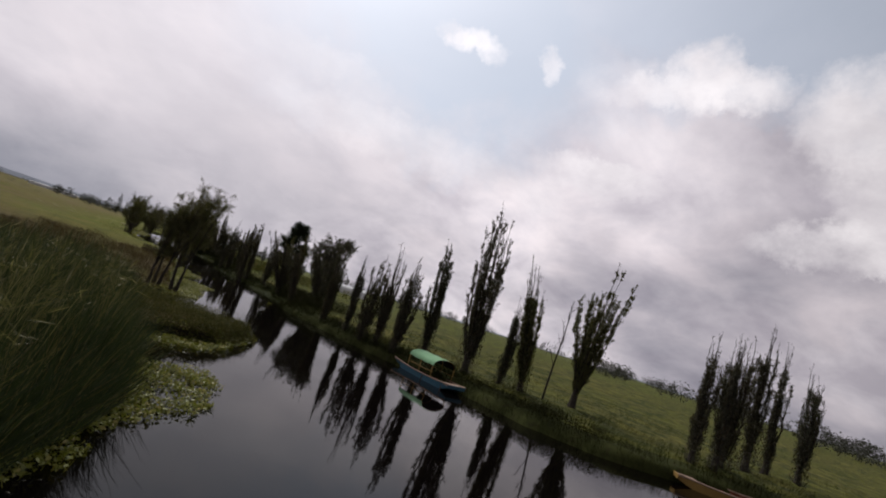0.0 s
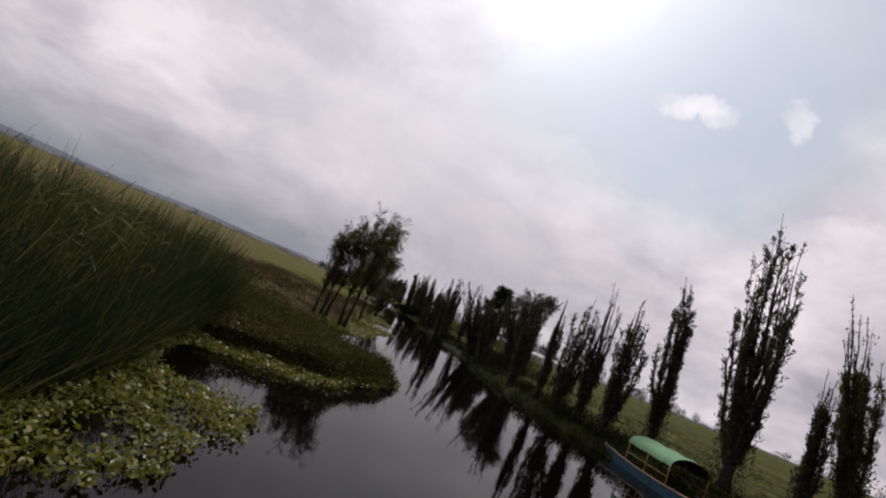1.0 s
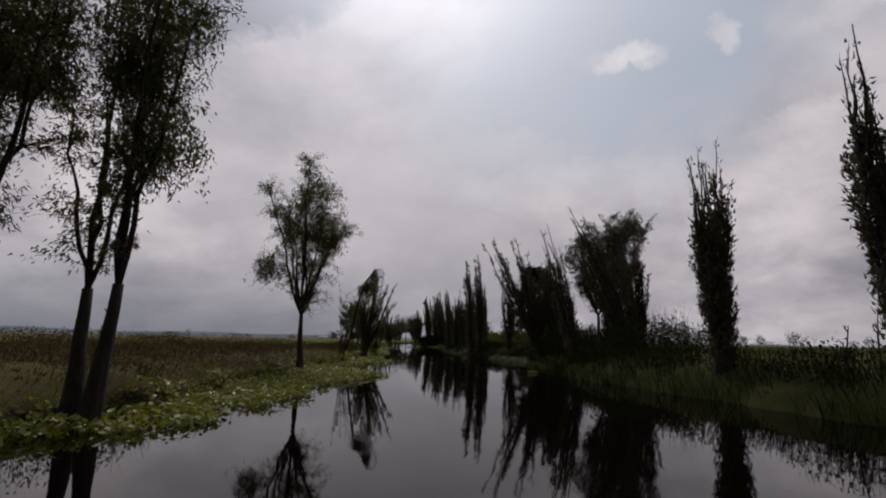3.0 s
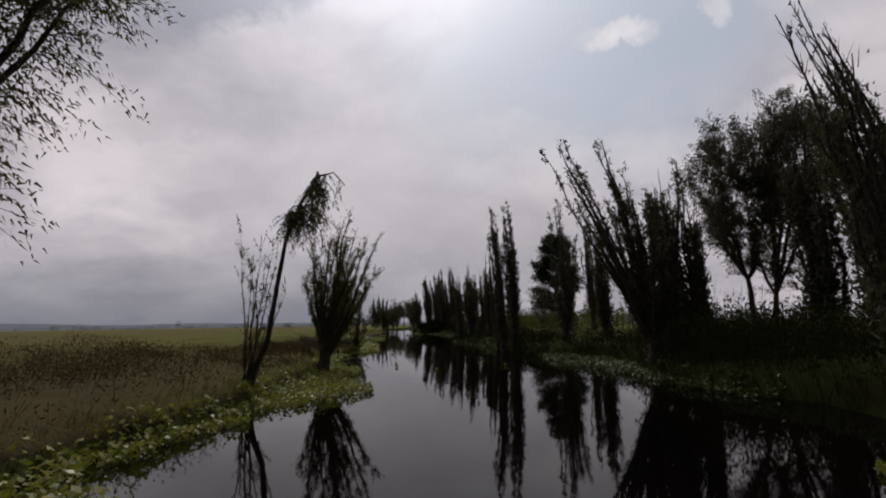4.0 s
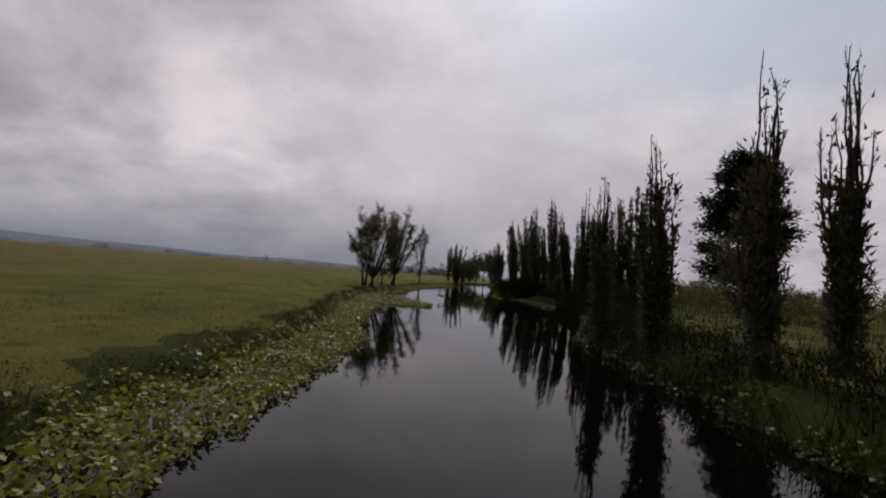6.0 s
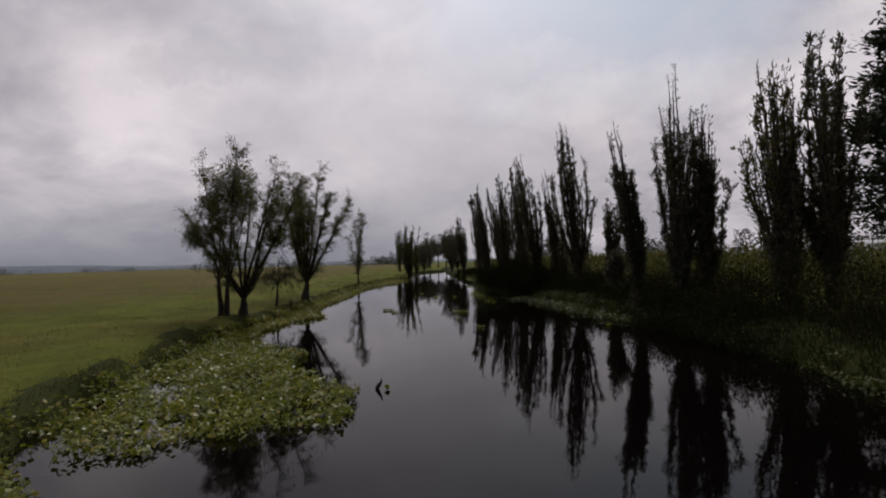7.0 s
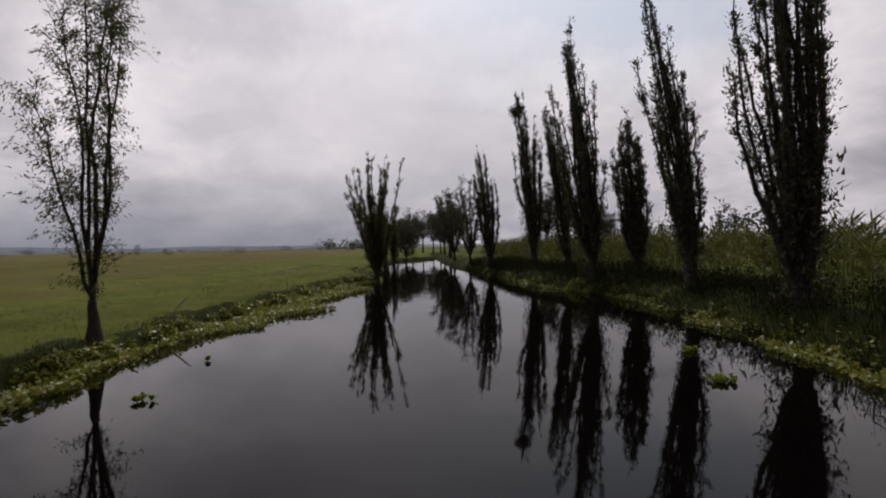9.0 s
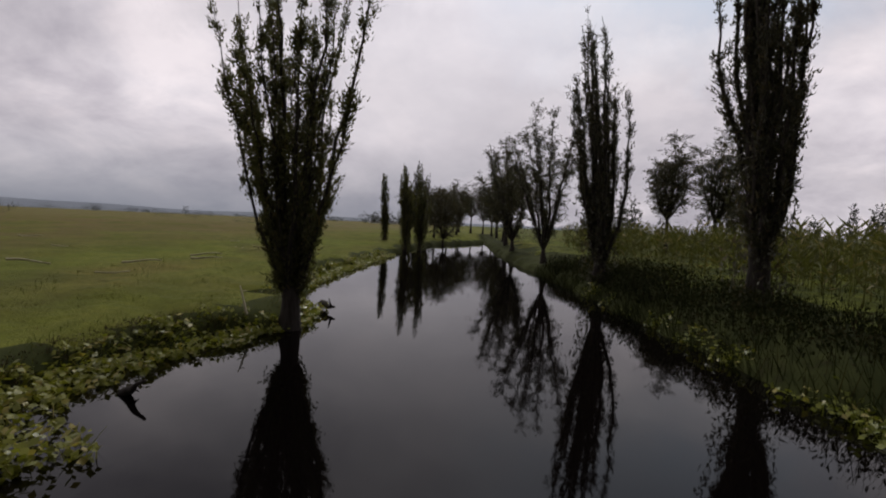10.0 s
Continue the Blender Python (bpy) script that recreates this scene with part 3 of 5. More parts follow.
# ---- the canal: water's edge of the soil on both sides, by distance along it ----
LEFT_BANK = {-60: -2, 0: -1.2, 7: -0.4, 9: 0.3, 11: 0.8, 14: 0.8, 16.8: 0.6, 18.4: -0.2, 19: 0.2, 19.4: 1.9, 19.8: 3.6, 20.2: 4.6, 21: 5.3, 22.5: 6.3, 23.3: 6.5,
             24.3: 5.2, 25.5: 2.8, 26.5: 1, 27.5: -0.6, 29: -1.2, 30: -0.4, 30.8: 0.8, 31.3: 1.5, 32: 2.1, 33: 2.5, 35: 3.2, 36.5: 3.6, 40: 3.4, 45: 3.7, 48: 3.5,
             51: 4.4, 54: 4.5, 57: 4.6, 60: 4.5, 64: 3.6, 67: 3.6, 69: 4.3, 70: 4.7, 71: 4.4, 72.5: 3.8, 74: 3.6, 80: 3.3, 86: 2.3, 92: 0.6, 98: -0.4, 104: -1.4,
             108: -1.7, 113: -1.4, 120: -2.1, 122: -1.8, 130: -1.9, 138: -2.4, 143: -2.2, 148: -1.5, 153: -1, 158: -0.5, 160: -0.1, 160.7: 1, 162: 1.15, 163: -0.2,
             163.2: 0.8, 164.5: 0, 170: -1.3, 180: -1.2, 195: -0.6, 206: 0.6, 213: 4, 219: 6.65, 240: 6.65, 262: 6.6}
RIGHT_BANK = {-60: 46, 0: 40, 6: 36, 9: 30.5, 11: 26.5, 13: 22.8, 15: 21.2, 17: 20.2, 21: 19.6, 25: 18.4, 28: 17.1, 31: 16.2, 34: 15.5, 38: 14.9, 42: 14.1, 45:
              13.6, 47: 14, 48.5: 14.6, 49: 18.2, 49.5: 16.2, 50: 17, 51.5: 15.3, 54: 14.8, 57: 15.3, 60: 16.6, 63: 16.3, 65.5: 14.4, 68: 13.8, 72: 13.4, 76: 12.9,
              80: 12.4, 86: 12, 90: 13, 94: 14, 98: 14.8, 103: 14.7, 108: 14.2, 112: 13.9, 116: 13.6, 119: 12.8, 122: 11.6, 126: 11.4, 131: 11.8, 136: 12, 140:
              12.3, 144: 12.7, 148: 12.7, 151: 11.9, 155: 10.6, 160: 10, 166: 9.5, 172: 9, 182: 7.9, 196: 7.1, 215: 6.7, 240: 6.7, 262: 7}
LEFT_PADS = {5: -0.9, 6.5: 0.1, 8: 1, 9: 0.9, 10: 1.8, 11: 3.1, 12: 3.4, 13.6: 3.7, 14.6: 3.9, 15: 3.4, 15.5: 1.4, 17: 1, 17.7: 0.9, 18: 1.7, 18.3: 3.1, 18.6: 3.7,
             19.15: 4.5, 20: 5.1, 21.8: 6.2, 23.4: 6.9, 24.2: 5.3, 25.5: 3, 26.5: 1.2, 29: -0.9, 30: 1.1, 30.5: 1.9, 31.8: 2.5, 32.7: 2.9, 33.6: 3.4, 34.2: 4.4,
             34.9: 4.8, 37: 5.2, 38.5: 5.6, 40: 5.2, 43: 6.2, 44.5: 6.9, 46: 5.6, 48: 4, 50: 4.7, 52: 5.3, 54: 6.7, 55.5: 6.4, 57.5: 5.3, 58.5: 6, 60: 5.7, 61: 5,
             62.5: 4.5, 64: 4.5, 66: 4.5, 67: 4.7, 68.3: 3.9, 69.5: 5, 70: 5.2, 71: 5.2, 72: 5.6, 75: 5.4, 81: 5, 84: 4, 90: 2.7, 92: 2.4, 94.3: 2.2, 95.2: 0.9,
             95.7: 0.9, 96.3: 2.4, 96.9: 4.5, 97.8: 4.6, 99: 4.4, 101: 2.4, 103: 2.2, 105: 0.2, 108: -0.9, 111: -0.5, 113: 0.4, 115: -0.6, 119: -1.3, 122: -1.2,
             130: -1.3, 136: -1.6, 139: -1.9, 142: -1.9, 144: -0.7, 146: -0.7, 146.5: 0.3, 147.2: 0.6, 149: -0.6, 151.5: 0.2, 154: 0.8, 155.2: 1.3, 156.5: 0, 158:
             0.2, 161: 1.3, 162.5: 1.4, 165: -0.4, 172: -0.8, 185: -0.6}
RIGHT_PADS = {50.5: 17.5, 52: 14.6, 54: 14.3, 57: 14.3, 60: 13.7, 62: 13.8, 64: 13.8, 66: 14.1, 70: 13.4, 76: 12.6, 86: 11.6, 90: 12.6, 93: 13.2, 96: 13.9, 98:
              14.05, 99: 14.2, 100: 14.5, 100.5: 15, 107: 14.7, 108.5: 13.3, 110.5: 12.7, 113: 12.4, 115.5: 12.1, 117: 11.7, 119: 11.6, 120.3: 10.4, 121.5: 9.7,
              123: 9, 125.5: 8.5, 128: 8.9, 131: 9.2, 134: 9.9, 136: 11, 139: 11.3, 141: 11.5, 144: 11.7, 146: 11.85, 149: 12.1, 152: 11.4, 154: 10.3, 158: 9.75,
              162: 9.7, 168: 9.2}


def table(t):
    ks = np.array(sorted(t), float)
    vs = np.array([t[k] for k in sorted(t)], float)
    return lambda y: np.interp(y, ks, vs)


left_bank, right_bank, left_pads, right_pads = table(LEFT_BANK), table(RIGHT_BANK), table(LEFT_PADS), table(RIGHT_PADS)


def rough1(y, seed):
    """A small uneven wander along a line."""
    return 0.10 * np.sin(1.9 * y + seed) + 0.08 * np.sin(4.3 * y + 2.1 * seed) + 0.05 * np.sin(9.1 * y + 0.7 * seed)


def land(d, x, y):
    """Height of the soil at d metres behind its water's edge (below 0: in the canal)."""
    rise = np.where(d > 0, 0.52 * (1 - np.exp(-d * 3.2)) + 0.16 * (1 - np.exp(-d / 6)), np.maximum(d * 0.9, -0.9))
    side = np.where(x > 10, 0.22 * (1 - np.exp(-np.maximum(d, 0) / 1.8)), 0.0)
    bump = 0.07 * np.sin(1.3 * x + 0.7 * y) * np.sin(0.9 * y - 0.4 * x) + 0.05 * np.sin(3.1 * x + 1.7 * y) + 0.03 * np.sin(5.3 * y - 2.7 * x)
    return rise + side + np.where(d > -0.1, bump * np.clip(d + 0.1, 0, 1), 0)


def height_at(x, y):
    l, r = left_bank(y) + rough1(y, 1.0), right_bank(y) + rough1(y, 4.0)
    return float(land(np.array(max(l - x, x - r)), np.array(x), np.array(y)))


def make_ground():
    ys = np.concatenate([[-4000, -1200, -400, -150, -90], np.arange(-60, 262, 0.5), [270, 290, 330, 400, 600, 1000, 2000, 4000]])
    off = np.array([4000, 1500, 600, 300, 150, 80, 50, 36, 26, 19, 14, 10, 7.5, 5.5, 4, 3, 2.3, 1.8, 1.4, 1.0, 0.75, 0.5, 0.3, 0.15, 0.0, -0.2, -0.6, -1.2])
    rows = []
    for y in ys:
        yc = np.clip(y, -60, 262)
        l, r = left_bank(yc) + rough1(yc, 1.0), right_bank(yc) + rough1(yc, 4.0)
        if y > 262:
            l, r = (l + r) / 2 - 0.1, (l + r) / 2 + 0.1
        half = (r - l) / 2
        ol = np.where(off < -half, -half * 0.98, off)
        xl, xr = l - ol, (r + ol)[::-1]
        zl, zr = land(ol, xl, np.full_like(xl, y)), land(ol[::-1], xr, np.full_like(xr, y))
        if y > 262:
            zl, zr = np.maximum(zl, 0.45), np.maximum(zr, 0.45)
        rows.append(np.stack([np.concatenate([xl, xr]), np.full(len(off) * 2, y), np.concatenate([zl, zr])], 1))
    me = grid_mesh("ground", np.array(rows), len(off) * 2, M_GROUND)
    # a dark belt by the water: painted shade on the far bank, eroded edge on the near
    me.materials.append(M_EDGE_SHADE)
    cols, nq = len(off) * 2, len(off) * 2 - 1
    belt = np.zeros((len(ys) - 1, nq), np.int32)
    for r, y in enumerate(ys[:-1]):
        if 0 < y < 262:
            wide = 2.6 + 0.9 * math.sin(0.7 * y) + 0.6 * math.sin(2.1 * y)
            slim = 0.55 + 0.25 * math.sin(1.1 * y) + 0.15 * math.sin(2.9 * y) if y > 72 else 0.1
            for q in range(nq):
                at = off[q + 1] if q < len(off) - 1 else off[cols - 1 - q] if q > len(off) - 1 else -1
                belt[r, q] = int(at < (wide if q > len(off) - 1 else slim))
    me.polygons.foreach_set("material_index", belt.ravel())
    tagged(new("ground", me), "flat green and straw-coloured meadow cut by a canal with dark soil edges", "ground", kind="structure")
    ys = np.concatenate([np.arange(-60, 263, 4.0), [268]])
    wr = []
    for y in ys:
        yc = min(y, 262)
        wr.append([(x, y, 0.0) for x in np.linspace(float(left_bank(yc)) - 0.6, float(right_bank(yc)) + 0.6, 6)])
    tagged(new("water", grid_mesh("water", np.array(wr), 6, M_WATER)), "still dark canal water mirroring trees and clouds", "water", kind="structure")


make_ground()

# ---- trees along the banks ----
COL = "tall narrow willow with dense upright limbs on canal bank"
BARE = "tall narrow willow with bare upper shoots on canal bank"
VASE = "spreading willow with thin airy crown on canal bank"


def bank_tree(seed, x, y, h, r, dx=0.0, **how):
    z = max(0.05, height_at(x, y)) - 0.03
    form = how.get("form", "column")
    label = how.pop("label", BARE if how.get("bare", 0) > 0.2 else COL if form == "column" else VASE)
    return tree(seed, (x, y, z), h, r, (dx, 0), label=label, **how)


# first stretch, far bank
bank_tree(1, 21.94, 25.59, 12.9, 1.5, -0.85, leaf=1.9, limbs=26, bare=0.06)
bank_tree(2, 24.20, 24.30, 6.6, 0.60, 0.00, bare=0.3)
bank_tree(3, 25.20, 23.03, 9.8, 1.0, -1.96, bare=0.35, leaf=1.6, leafmat=M_LEAF_LIGHT)
bank_tree(5, 28.82, 21.32, 11.0, 2.4, 1.24, form="fan", leaf=2.6, limbs=26, start=0.15, leafmat=M_LEAF_LIGHT, label="broad airy willow fanning out on the bank")
for i, (x, y, h, r) in enumerate(((29.0, 12.6, 7.6, 0.55), (29.9, 11.8, 7.7, 0.5), (31.4, 12.2, 8.0, 1.15), (35.4, 12.6, 9.6, 0.7), (38.5, 12.8, 9.0, 0.4), (41.5, 11.9, 8.4, 0.8))):
    bank_tree(10 + i, x, y, h, r, 0.0, bare=0.25)
bank_tree(20, 20.92, 29.87, 9.5, 0.8, -0.51, leaf=1.3, bare=0.1)
bank_tree(21, 17.69, 28.81, 7.3, 0.75, 0.00, leaf=1.1, bare=0.2)
bank_tree(22, 17.46, 31.32, 7.9, 0.6, -0.21, bare=0.55, leaf=1.2)
bank_tree(23, 16.60, 32.48, 7.0, 1.0, 0.15, leaf=1.3, bare=0.1, limbs=13)
bank_tree(24, 16.32, 35.28, 6.7, 0.38, -0.31, bare=0.3)
bank_tree(25, 15.50, 39.20, 6.0, 0.35, -0.20, bare=0.35)
bank_tree(26, 15.80, 39.42, 6.2, 0.35, 0.18, bare=0.2)
bank_tree(27, 15.79, 57.50, 7.6, 2.30, -1.50, form="fan", leaf=1.3, limbs=28, start=0.12, girth=0.26, size=0.85, label="leaning willow fanning out over the water")
bank_tree(28, 20.25, 58.45, 8.8, 2.5, 0.80, form="vase", leaf=2.0, start=0.25, trunks=2, limbs=7, size=0.75, tufts=((-0.9, 4.6, 0.6), (1.6, 5.2, 0.7), (0.5, 5.8, 0.7), (-1.5, 6.2, 0.8), (-0.4, 6.9, 1.0), (0.9, 7.4, 1.15), (1.9, 8.0, 1.05), (2.6, 8.5, 0.7)), label="bushy dark willow with drooping foliage behind the bank")
bank_tree(32, 17.0, 58.4, 6.4, 0.7, -0.3, leaf=1.2, bare=0.2, size=1.2)
bank_tree(33, 17.15, 57.3, 5.8, 0.6, -0.3, leaf=1.2, bare=0.3, size=1.2)
bank_tree(29, 15.20, 48.70, 6.7, 0.60, -1.50, leaf=0.6, bare=0.3, size=0.78)
bank_tree(30, 18.60, 50.80, 7.5, 1.10, -2.80, leaf=0.7, bare=0.25, size=0.78)
bank_tree(31, 19.5, 55.0, 7.5, 0.8, -0.2, bare=0.3, size=1.2)
bank_tree(34, 20.2, 54.0, 7.2, 0.5, -0.4, leaf=0.8, bare=0.2, size=1.2)
bank_tree(35, 21.0, 54.6, 6.3, 0.5, 0.0, leaf=0.9, bare=0.2, size=1.2)
# second stretch, far bank
bank_tree(40, 13.05, 69.00, 8.3, 0.34, -0.65, leaf=1.1, size=0.78)
bank_tree(41, 13.85, 69.85, 8.5, 0.36, -0.42, leaf=1.2, size=0.78)
bank_tree(42, 15.70, 66.36, 7.4, 0.95, -0.02, leaf=0.85, limbs=14, start=0.08, size=0.78)
bank_tree(43, 18.11, 66.96, 5.7, 0.60, -0.08, leaf=1.0)
bank_tree(44, 13.33, 72.52, 5.7, 0.45, -0.12, bare=0.4, size=0.78)
bank_tree(45, 13.77, 78.18, 6.5, 0.42, -0.08, bare=0.4)
bank_tree(46, 15.60, 78.60, 6.8, 0.40, -0.10, bare=0.45, size=1.2)
bank_tree(47, 12.79, 81.34, 5.9, 0.62, -0.20, bare=0.25, size=1.2)
bank_tree(48, 12.21, 84.93, 5.9, 0.55, -0.10, bare=0.3, size=1.2)
bank_tree(49, 21.9, 84.0, 8.6, 0.75, -0.2, leafmat=M_LEAF_LIGHT, size=1.2)
bank_tree(50, 24.7, 85.5, 10.2, 0.8, -0.2, leafmat=M_LEAF_LIGHT, size=1.2)
bank_tree(51, 24, 100, 5.4, 1.9, 0.0, form="round", leaf=1.1)
# third stretch, far bank
bank_tree(60, 17.3, 104.4, 8.2, 0.45, -0.3, bare=0.4, leaf=0.5, size=1.2)
bank_tree(61, 14.85, 109.75, 7.9, 0.55, -1.05, bare=0.25, leaf=1.6, size=0.78)
bank_tree(62, 15.80, 107.91, 9.5, 1.1, 0.04, bare=0.3, leaf=1.5, size=0.78)
bank_tree(63, 16.60, 107.50, 7.6, 0.70, 0.10, bare=0.3, leaf=1.5)
bank_tree(64, 17.90, 105.00, 8.2, 1.5, -0.40, leaf=0.9, limbs=16, leafmat=M_LEAF_LIGHT, size=1.2)
bank_tree(65, 18.90, 104.60, 9.0, 1.40, -0.10, leaf=1.7, limbs=16, size=1.2)
bank_tree(66, 14.98, 118.96, 10.5, 1.38, -0.68, leaf=1.5, bare=0.1, size=0.78)
bank_tree(67, 17.30, 119.50, 5.6, 0.80, 0.00, leaf=1.2)
bank_tree(68, 14.18, 121.34, 8.1, 0.4, -0.75, bare=0.3, size=0.78)
bank_tree(81, 15.2, 123.7, 6.2, 0.7, -0.5, leaf=0.7, bare=0.2, leafmat=M_LEAF_LIGHT)
bank_tree(69, 13.73, 126.05, 10.2, 0.98, -1.17, leaf=1.1, bare=0.15, size=0.78)
bank_tree(170, 13.92, 131.59, 7.9, 0.77, -0.97, bare=0.2)
bank_tree(171, 13.83, 134.57, 12.0, 0.95, -0.30, leaf=1.4, size=0.78)
bank_tree(72, 13.50, 141.20, 11.6, 1.40, -0.70, leaf=1.5, size=0.78)
bank_tree(73, 13.58, 145.89, 10.7, 0.8, -1.65, leaf=1.2, size=0.78)
bank_tree(74, 14.41, 151.95, 7.6, 1.08, -0.46, leaf=1.4)
bank_tree(75, 12.25, 151.93, 12.0, 1.44, -1.30, leaf=1.5, size=0.78)
bank_tree(76, 12.70, 157.20, 10.6, 0.75, -1.20, leaf=1.2, size=0.78)
bank_tree(77, 12.06, 163.18, 12.7, 1.2, -0.71, leaf=2.0, limbs=22, tufts=((-1.0, 11.0, 0.42),), size=0.78)
bank_tree(78, 9.81, 169.14, 10.2, 1.25, -0.85, leaf=1.5, bare=0.1, size=0.78)
bank_tree(79, 9.12, 178.39, 8.8, 2.7, -0.80, form="vase", leaf=1.3, limbs=12)
bank_tree(80, 8.18, 189.13, 8.6, 2.7, -1.08, form="vase", leaf=1.3, limbs=12, size=1.2)
# haze over the next three willows put into a paler leaf colour
bank_tree(90, -3.60, 196.74, 6.6, 0.6, -0.22, leaf=0.9, leafmat=M_LEAF_LIGHT, size=1.2)
bank_tree(91, -0.66, 190.89, 7.3, 0.7, -0.24, leaf=0.9, leafmat=M_LEAF_LIGHT, size=1.2)
bank_tree(92, 0.4, 192, 7.6, 0.8, 0.0, leaf=0.9, leafmat=M_LEAF_LIGHT, size=1.2)
bank_tree(93, 1.6, 205, 6.2, 2.2, 0.1, form="round", leaf=1.5, limbs=11, girth=0.14, size=1.2, label="low bushy willow at the far end of the canal")
# near bank
bank_tree(100, 1.62, 32.76, 5.4, 0.40, 0.25, form="vase", leaf=1.0, start=0.2, limbs=6, girth=0.1, leafmat=M_LEAF_LIGHT, size=0.62, tufts=((0.1, 4.2, 0.4),))
bank_tree(101, 2.15, 33.62, 6.2, 0.85, 0.37, form="vase", leaf=0.9, start=0.28, trunks=2, limbs=5, girth=0.14, leafmat=M_LEAF_LIGHT, size=0.62, tufts=((0.2, 5.0, 0.6), (0.55, 4.3, 0.45), (-0.1, 2.3, 0.35)))
bank_tree(102, 3.24, 34.72, 7.7, 0.9, 0.26, form="vase", leaf=1.1, start=0.25, trunks=2, limbs=4, girth=0.17, leafmat=M_LEAF_LIGHT, size=0.62, tufts=((0.35, 6.2, 0.8), (0.6, 4.1, 0.55), (0.15, 5.3, 0.4)))
bank_tree(103, 3.74, 45.77, 8.3, 1.8, 0.00, form="vase", leaf=1.4, start=0.3, girth=0.12, limbs=10, leafmat=M_LEAF_LIGHT, size=0.55, tufts=((0.2, 6.8, 0.75), (-1.4, 3.9, 0.5), (-0.3, 5.5, 0.65), (0.6, 5.2, 0.6)))
bank_tree(105, 4.60, 59.45, 5.5, 1.4, 0.95, form="fan", leaf=1.15, start=0.15, girth=0.2, limbs=20, size=0.6, leafmat=M_LEAF_LIGHT, label="many-stemmed willow with fine leafy crown leaning over floating plants")
bank_tree(106, 4.6, 70.2, 2.2, 0.45, 0.05, leaf=0.6, limbs=12, girth=0.035, leafmat=M_BRUSH, size=0.55, skirt=0.2, label="small wispy dry sapling on the canal bank")
bank_tree(107, -2.45, 110.20, 6.8, 2.90, 1.00, form="vase", leaf=1.2, start=0.12, limbs=10, girth=0.2, size=0.6, leafmat=M_LEAF_LIGHT, tufts=((1.6, 4.7, 0.5), (1.5, 3.5, 0.4), (0.2, 5.2, 0.5)))
bank_tree(111, -2.95, 109.45, 6.9, 1.70, 0.10, form="vase", leaf=1.3, start=0.25, trunks=2, limbs=4, size=0.6, girth=0.17, leafmat=M_LEAF_LIGHT, tufts=((0.4, 5.8, 0.75), (-0.2, 5.0, 0.6), (-1.2, 3.4, 0.4)))
bank_tree(112, -2.75, 115.2, 2.7, 0.75, 0.25, form="weep", leaf=1.0, start=0.4, limbs=6, girth=0.07, size=0.6, label="small dark weeping willow on the near bank")
bank_tree(108, -2.68, 120.22, 8.8, 2.8, 0.7, form="vase", leaf=1.5, start=0.12, limbs=13, clumps=4, girth=0.24, size=0.65, leafmat=M_LEAF_LIGHT)
bank_tree(109, -2.77, 140.26, 8.1, 1.25, 0.11, form="vase", leaf=1.0, start=0.10, girth=0.13, limbs=6, size=0.7, leafmat=M_LEAF_LIGHT, label="slender willow dividing near the ground, with airy drooping crown")
# haze veiling this crown put into a paler leaf colour
bank_tree(110, 1.10, 161.05, 8.4, 2.4, -0.11, form="fan", leaf=1.9, leafmat=M_LEAF_LIGHT, start=0.12, limbs=26, girth=0.2, label="wide dense willow leaning from the canal edge", size=0.72)


# ---- ground cover ----
def gz(x, y):
    """Height of the ground at arrays x, y."""
    l, r = left_bank(y) + rough1(y, 1.0), right_bank(y) + rough1(y, 4.0)
    return np.maximum(land(np.maximum(l - x, x - r), x, y), -0.05)


def blades(rng, x, y, h, w, lean, wind=(0.15, 0.05), z=None):
    """Upright grass or reed blades as single tapering faces."""
    n = len(x)
    z = gz(x, y) - 0.03 if z is None else z
    a = rng.uniform(0, 2 * np.pi, n)
    side = np.stack([np.cos(a), np.sin(a), 0 * a], 1)
    hh = h * rng.uniform(0.55, 1.1, n)
    b = rng.uniform(0, 2 * np.pi, n)
    off = lean * hh * rng.uniform(0.2, 1.2, n)
    tip = np.stack([np.cos(b) * off + wind[0] * hh, np.sin(b) * off + wind[1] * hh, hh * np.sqrt(np.maximum(0.2, 1 - lean ** 2 * 0.6))], 1)
    o = np.stack([x, y, z], 1)
    ww = (w * rng.uniform(0.6, 1.3, n))[:, None]
    return np.stack([o - side * ww / 2, o + side * ww / 2, o + tip + side * ww * 0.12, o + tip - side * ww * 0.12], 1)


def pads(rng, c, size, tilt):
    """Small blunt leaves at c, tilted by chance: four-sided faces."""
    n = len(c)
    nor = np.stack([rng.normal(0, tilt, n), rng.normal(0, tilt, n), np.ones(n)], 1)
    nor /= np.linalg.norm(nor, axis=1)[:, None]
    a = np.cross(nor, rng.normal(size=(n, 3)))
    a /= np.linalg.norm(a, axis=1)[:, None]
    b = np.cross(nor, a)
    s = (size * rng.uniform(0.5, 1.4, n))[:, None]
    ring = [(1.15, 0.1), (0.05, 0.72), (-0.95, 0.05), (-0.05, -0.72)]
    return np.stack([c + s * (u * a + v * b) for u, v in ring], 1)


def stuff(name, me, label, category):
    return tagged(new(name, me), label, category, kind="stuff")


def strip(rng, n, y0, y1, d0, d1, side, power=1.0):
    """n chance places y0..y1 along the canal, d0..d1 metres behind the water's edge."""
    y = rng.uniform(y0, y1, n)
    d = d0 + (d1 - d0) * rng.uniform(0, 1, n) ** power
    x = left_bank(y) - d if side < 0 else right_bank(y) + d
    return x, y


def tufted(rng, x, y, scale, keep):
    """Thins places out into uneven tufts."""
    v = np.sin(x * scale + 1.7 * np.sin(y * scale * 0.6)) * np.sin(y * scale * 0.8 + 1.3 * np.sin(x * scale * 0.7))
    k = v + rng.normal(0, 0.45, len(x)) > keep
    return x[k], y[k]


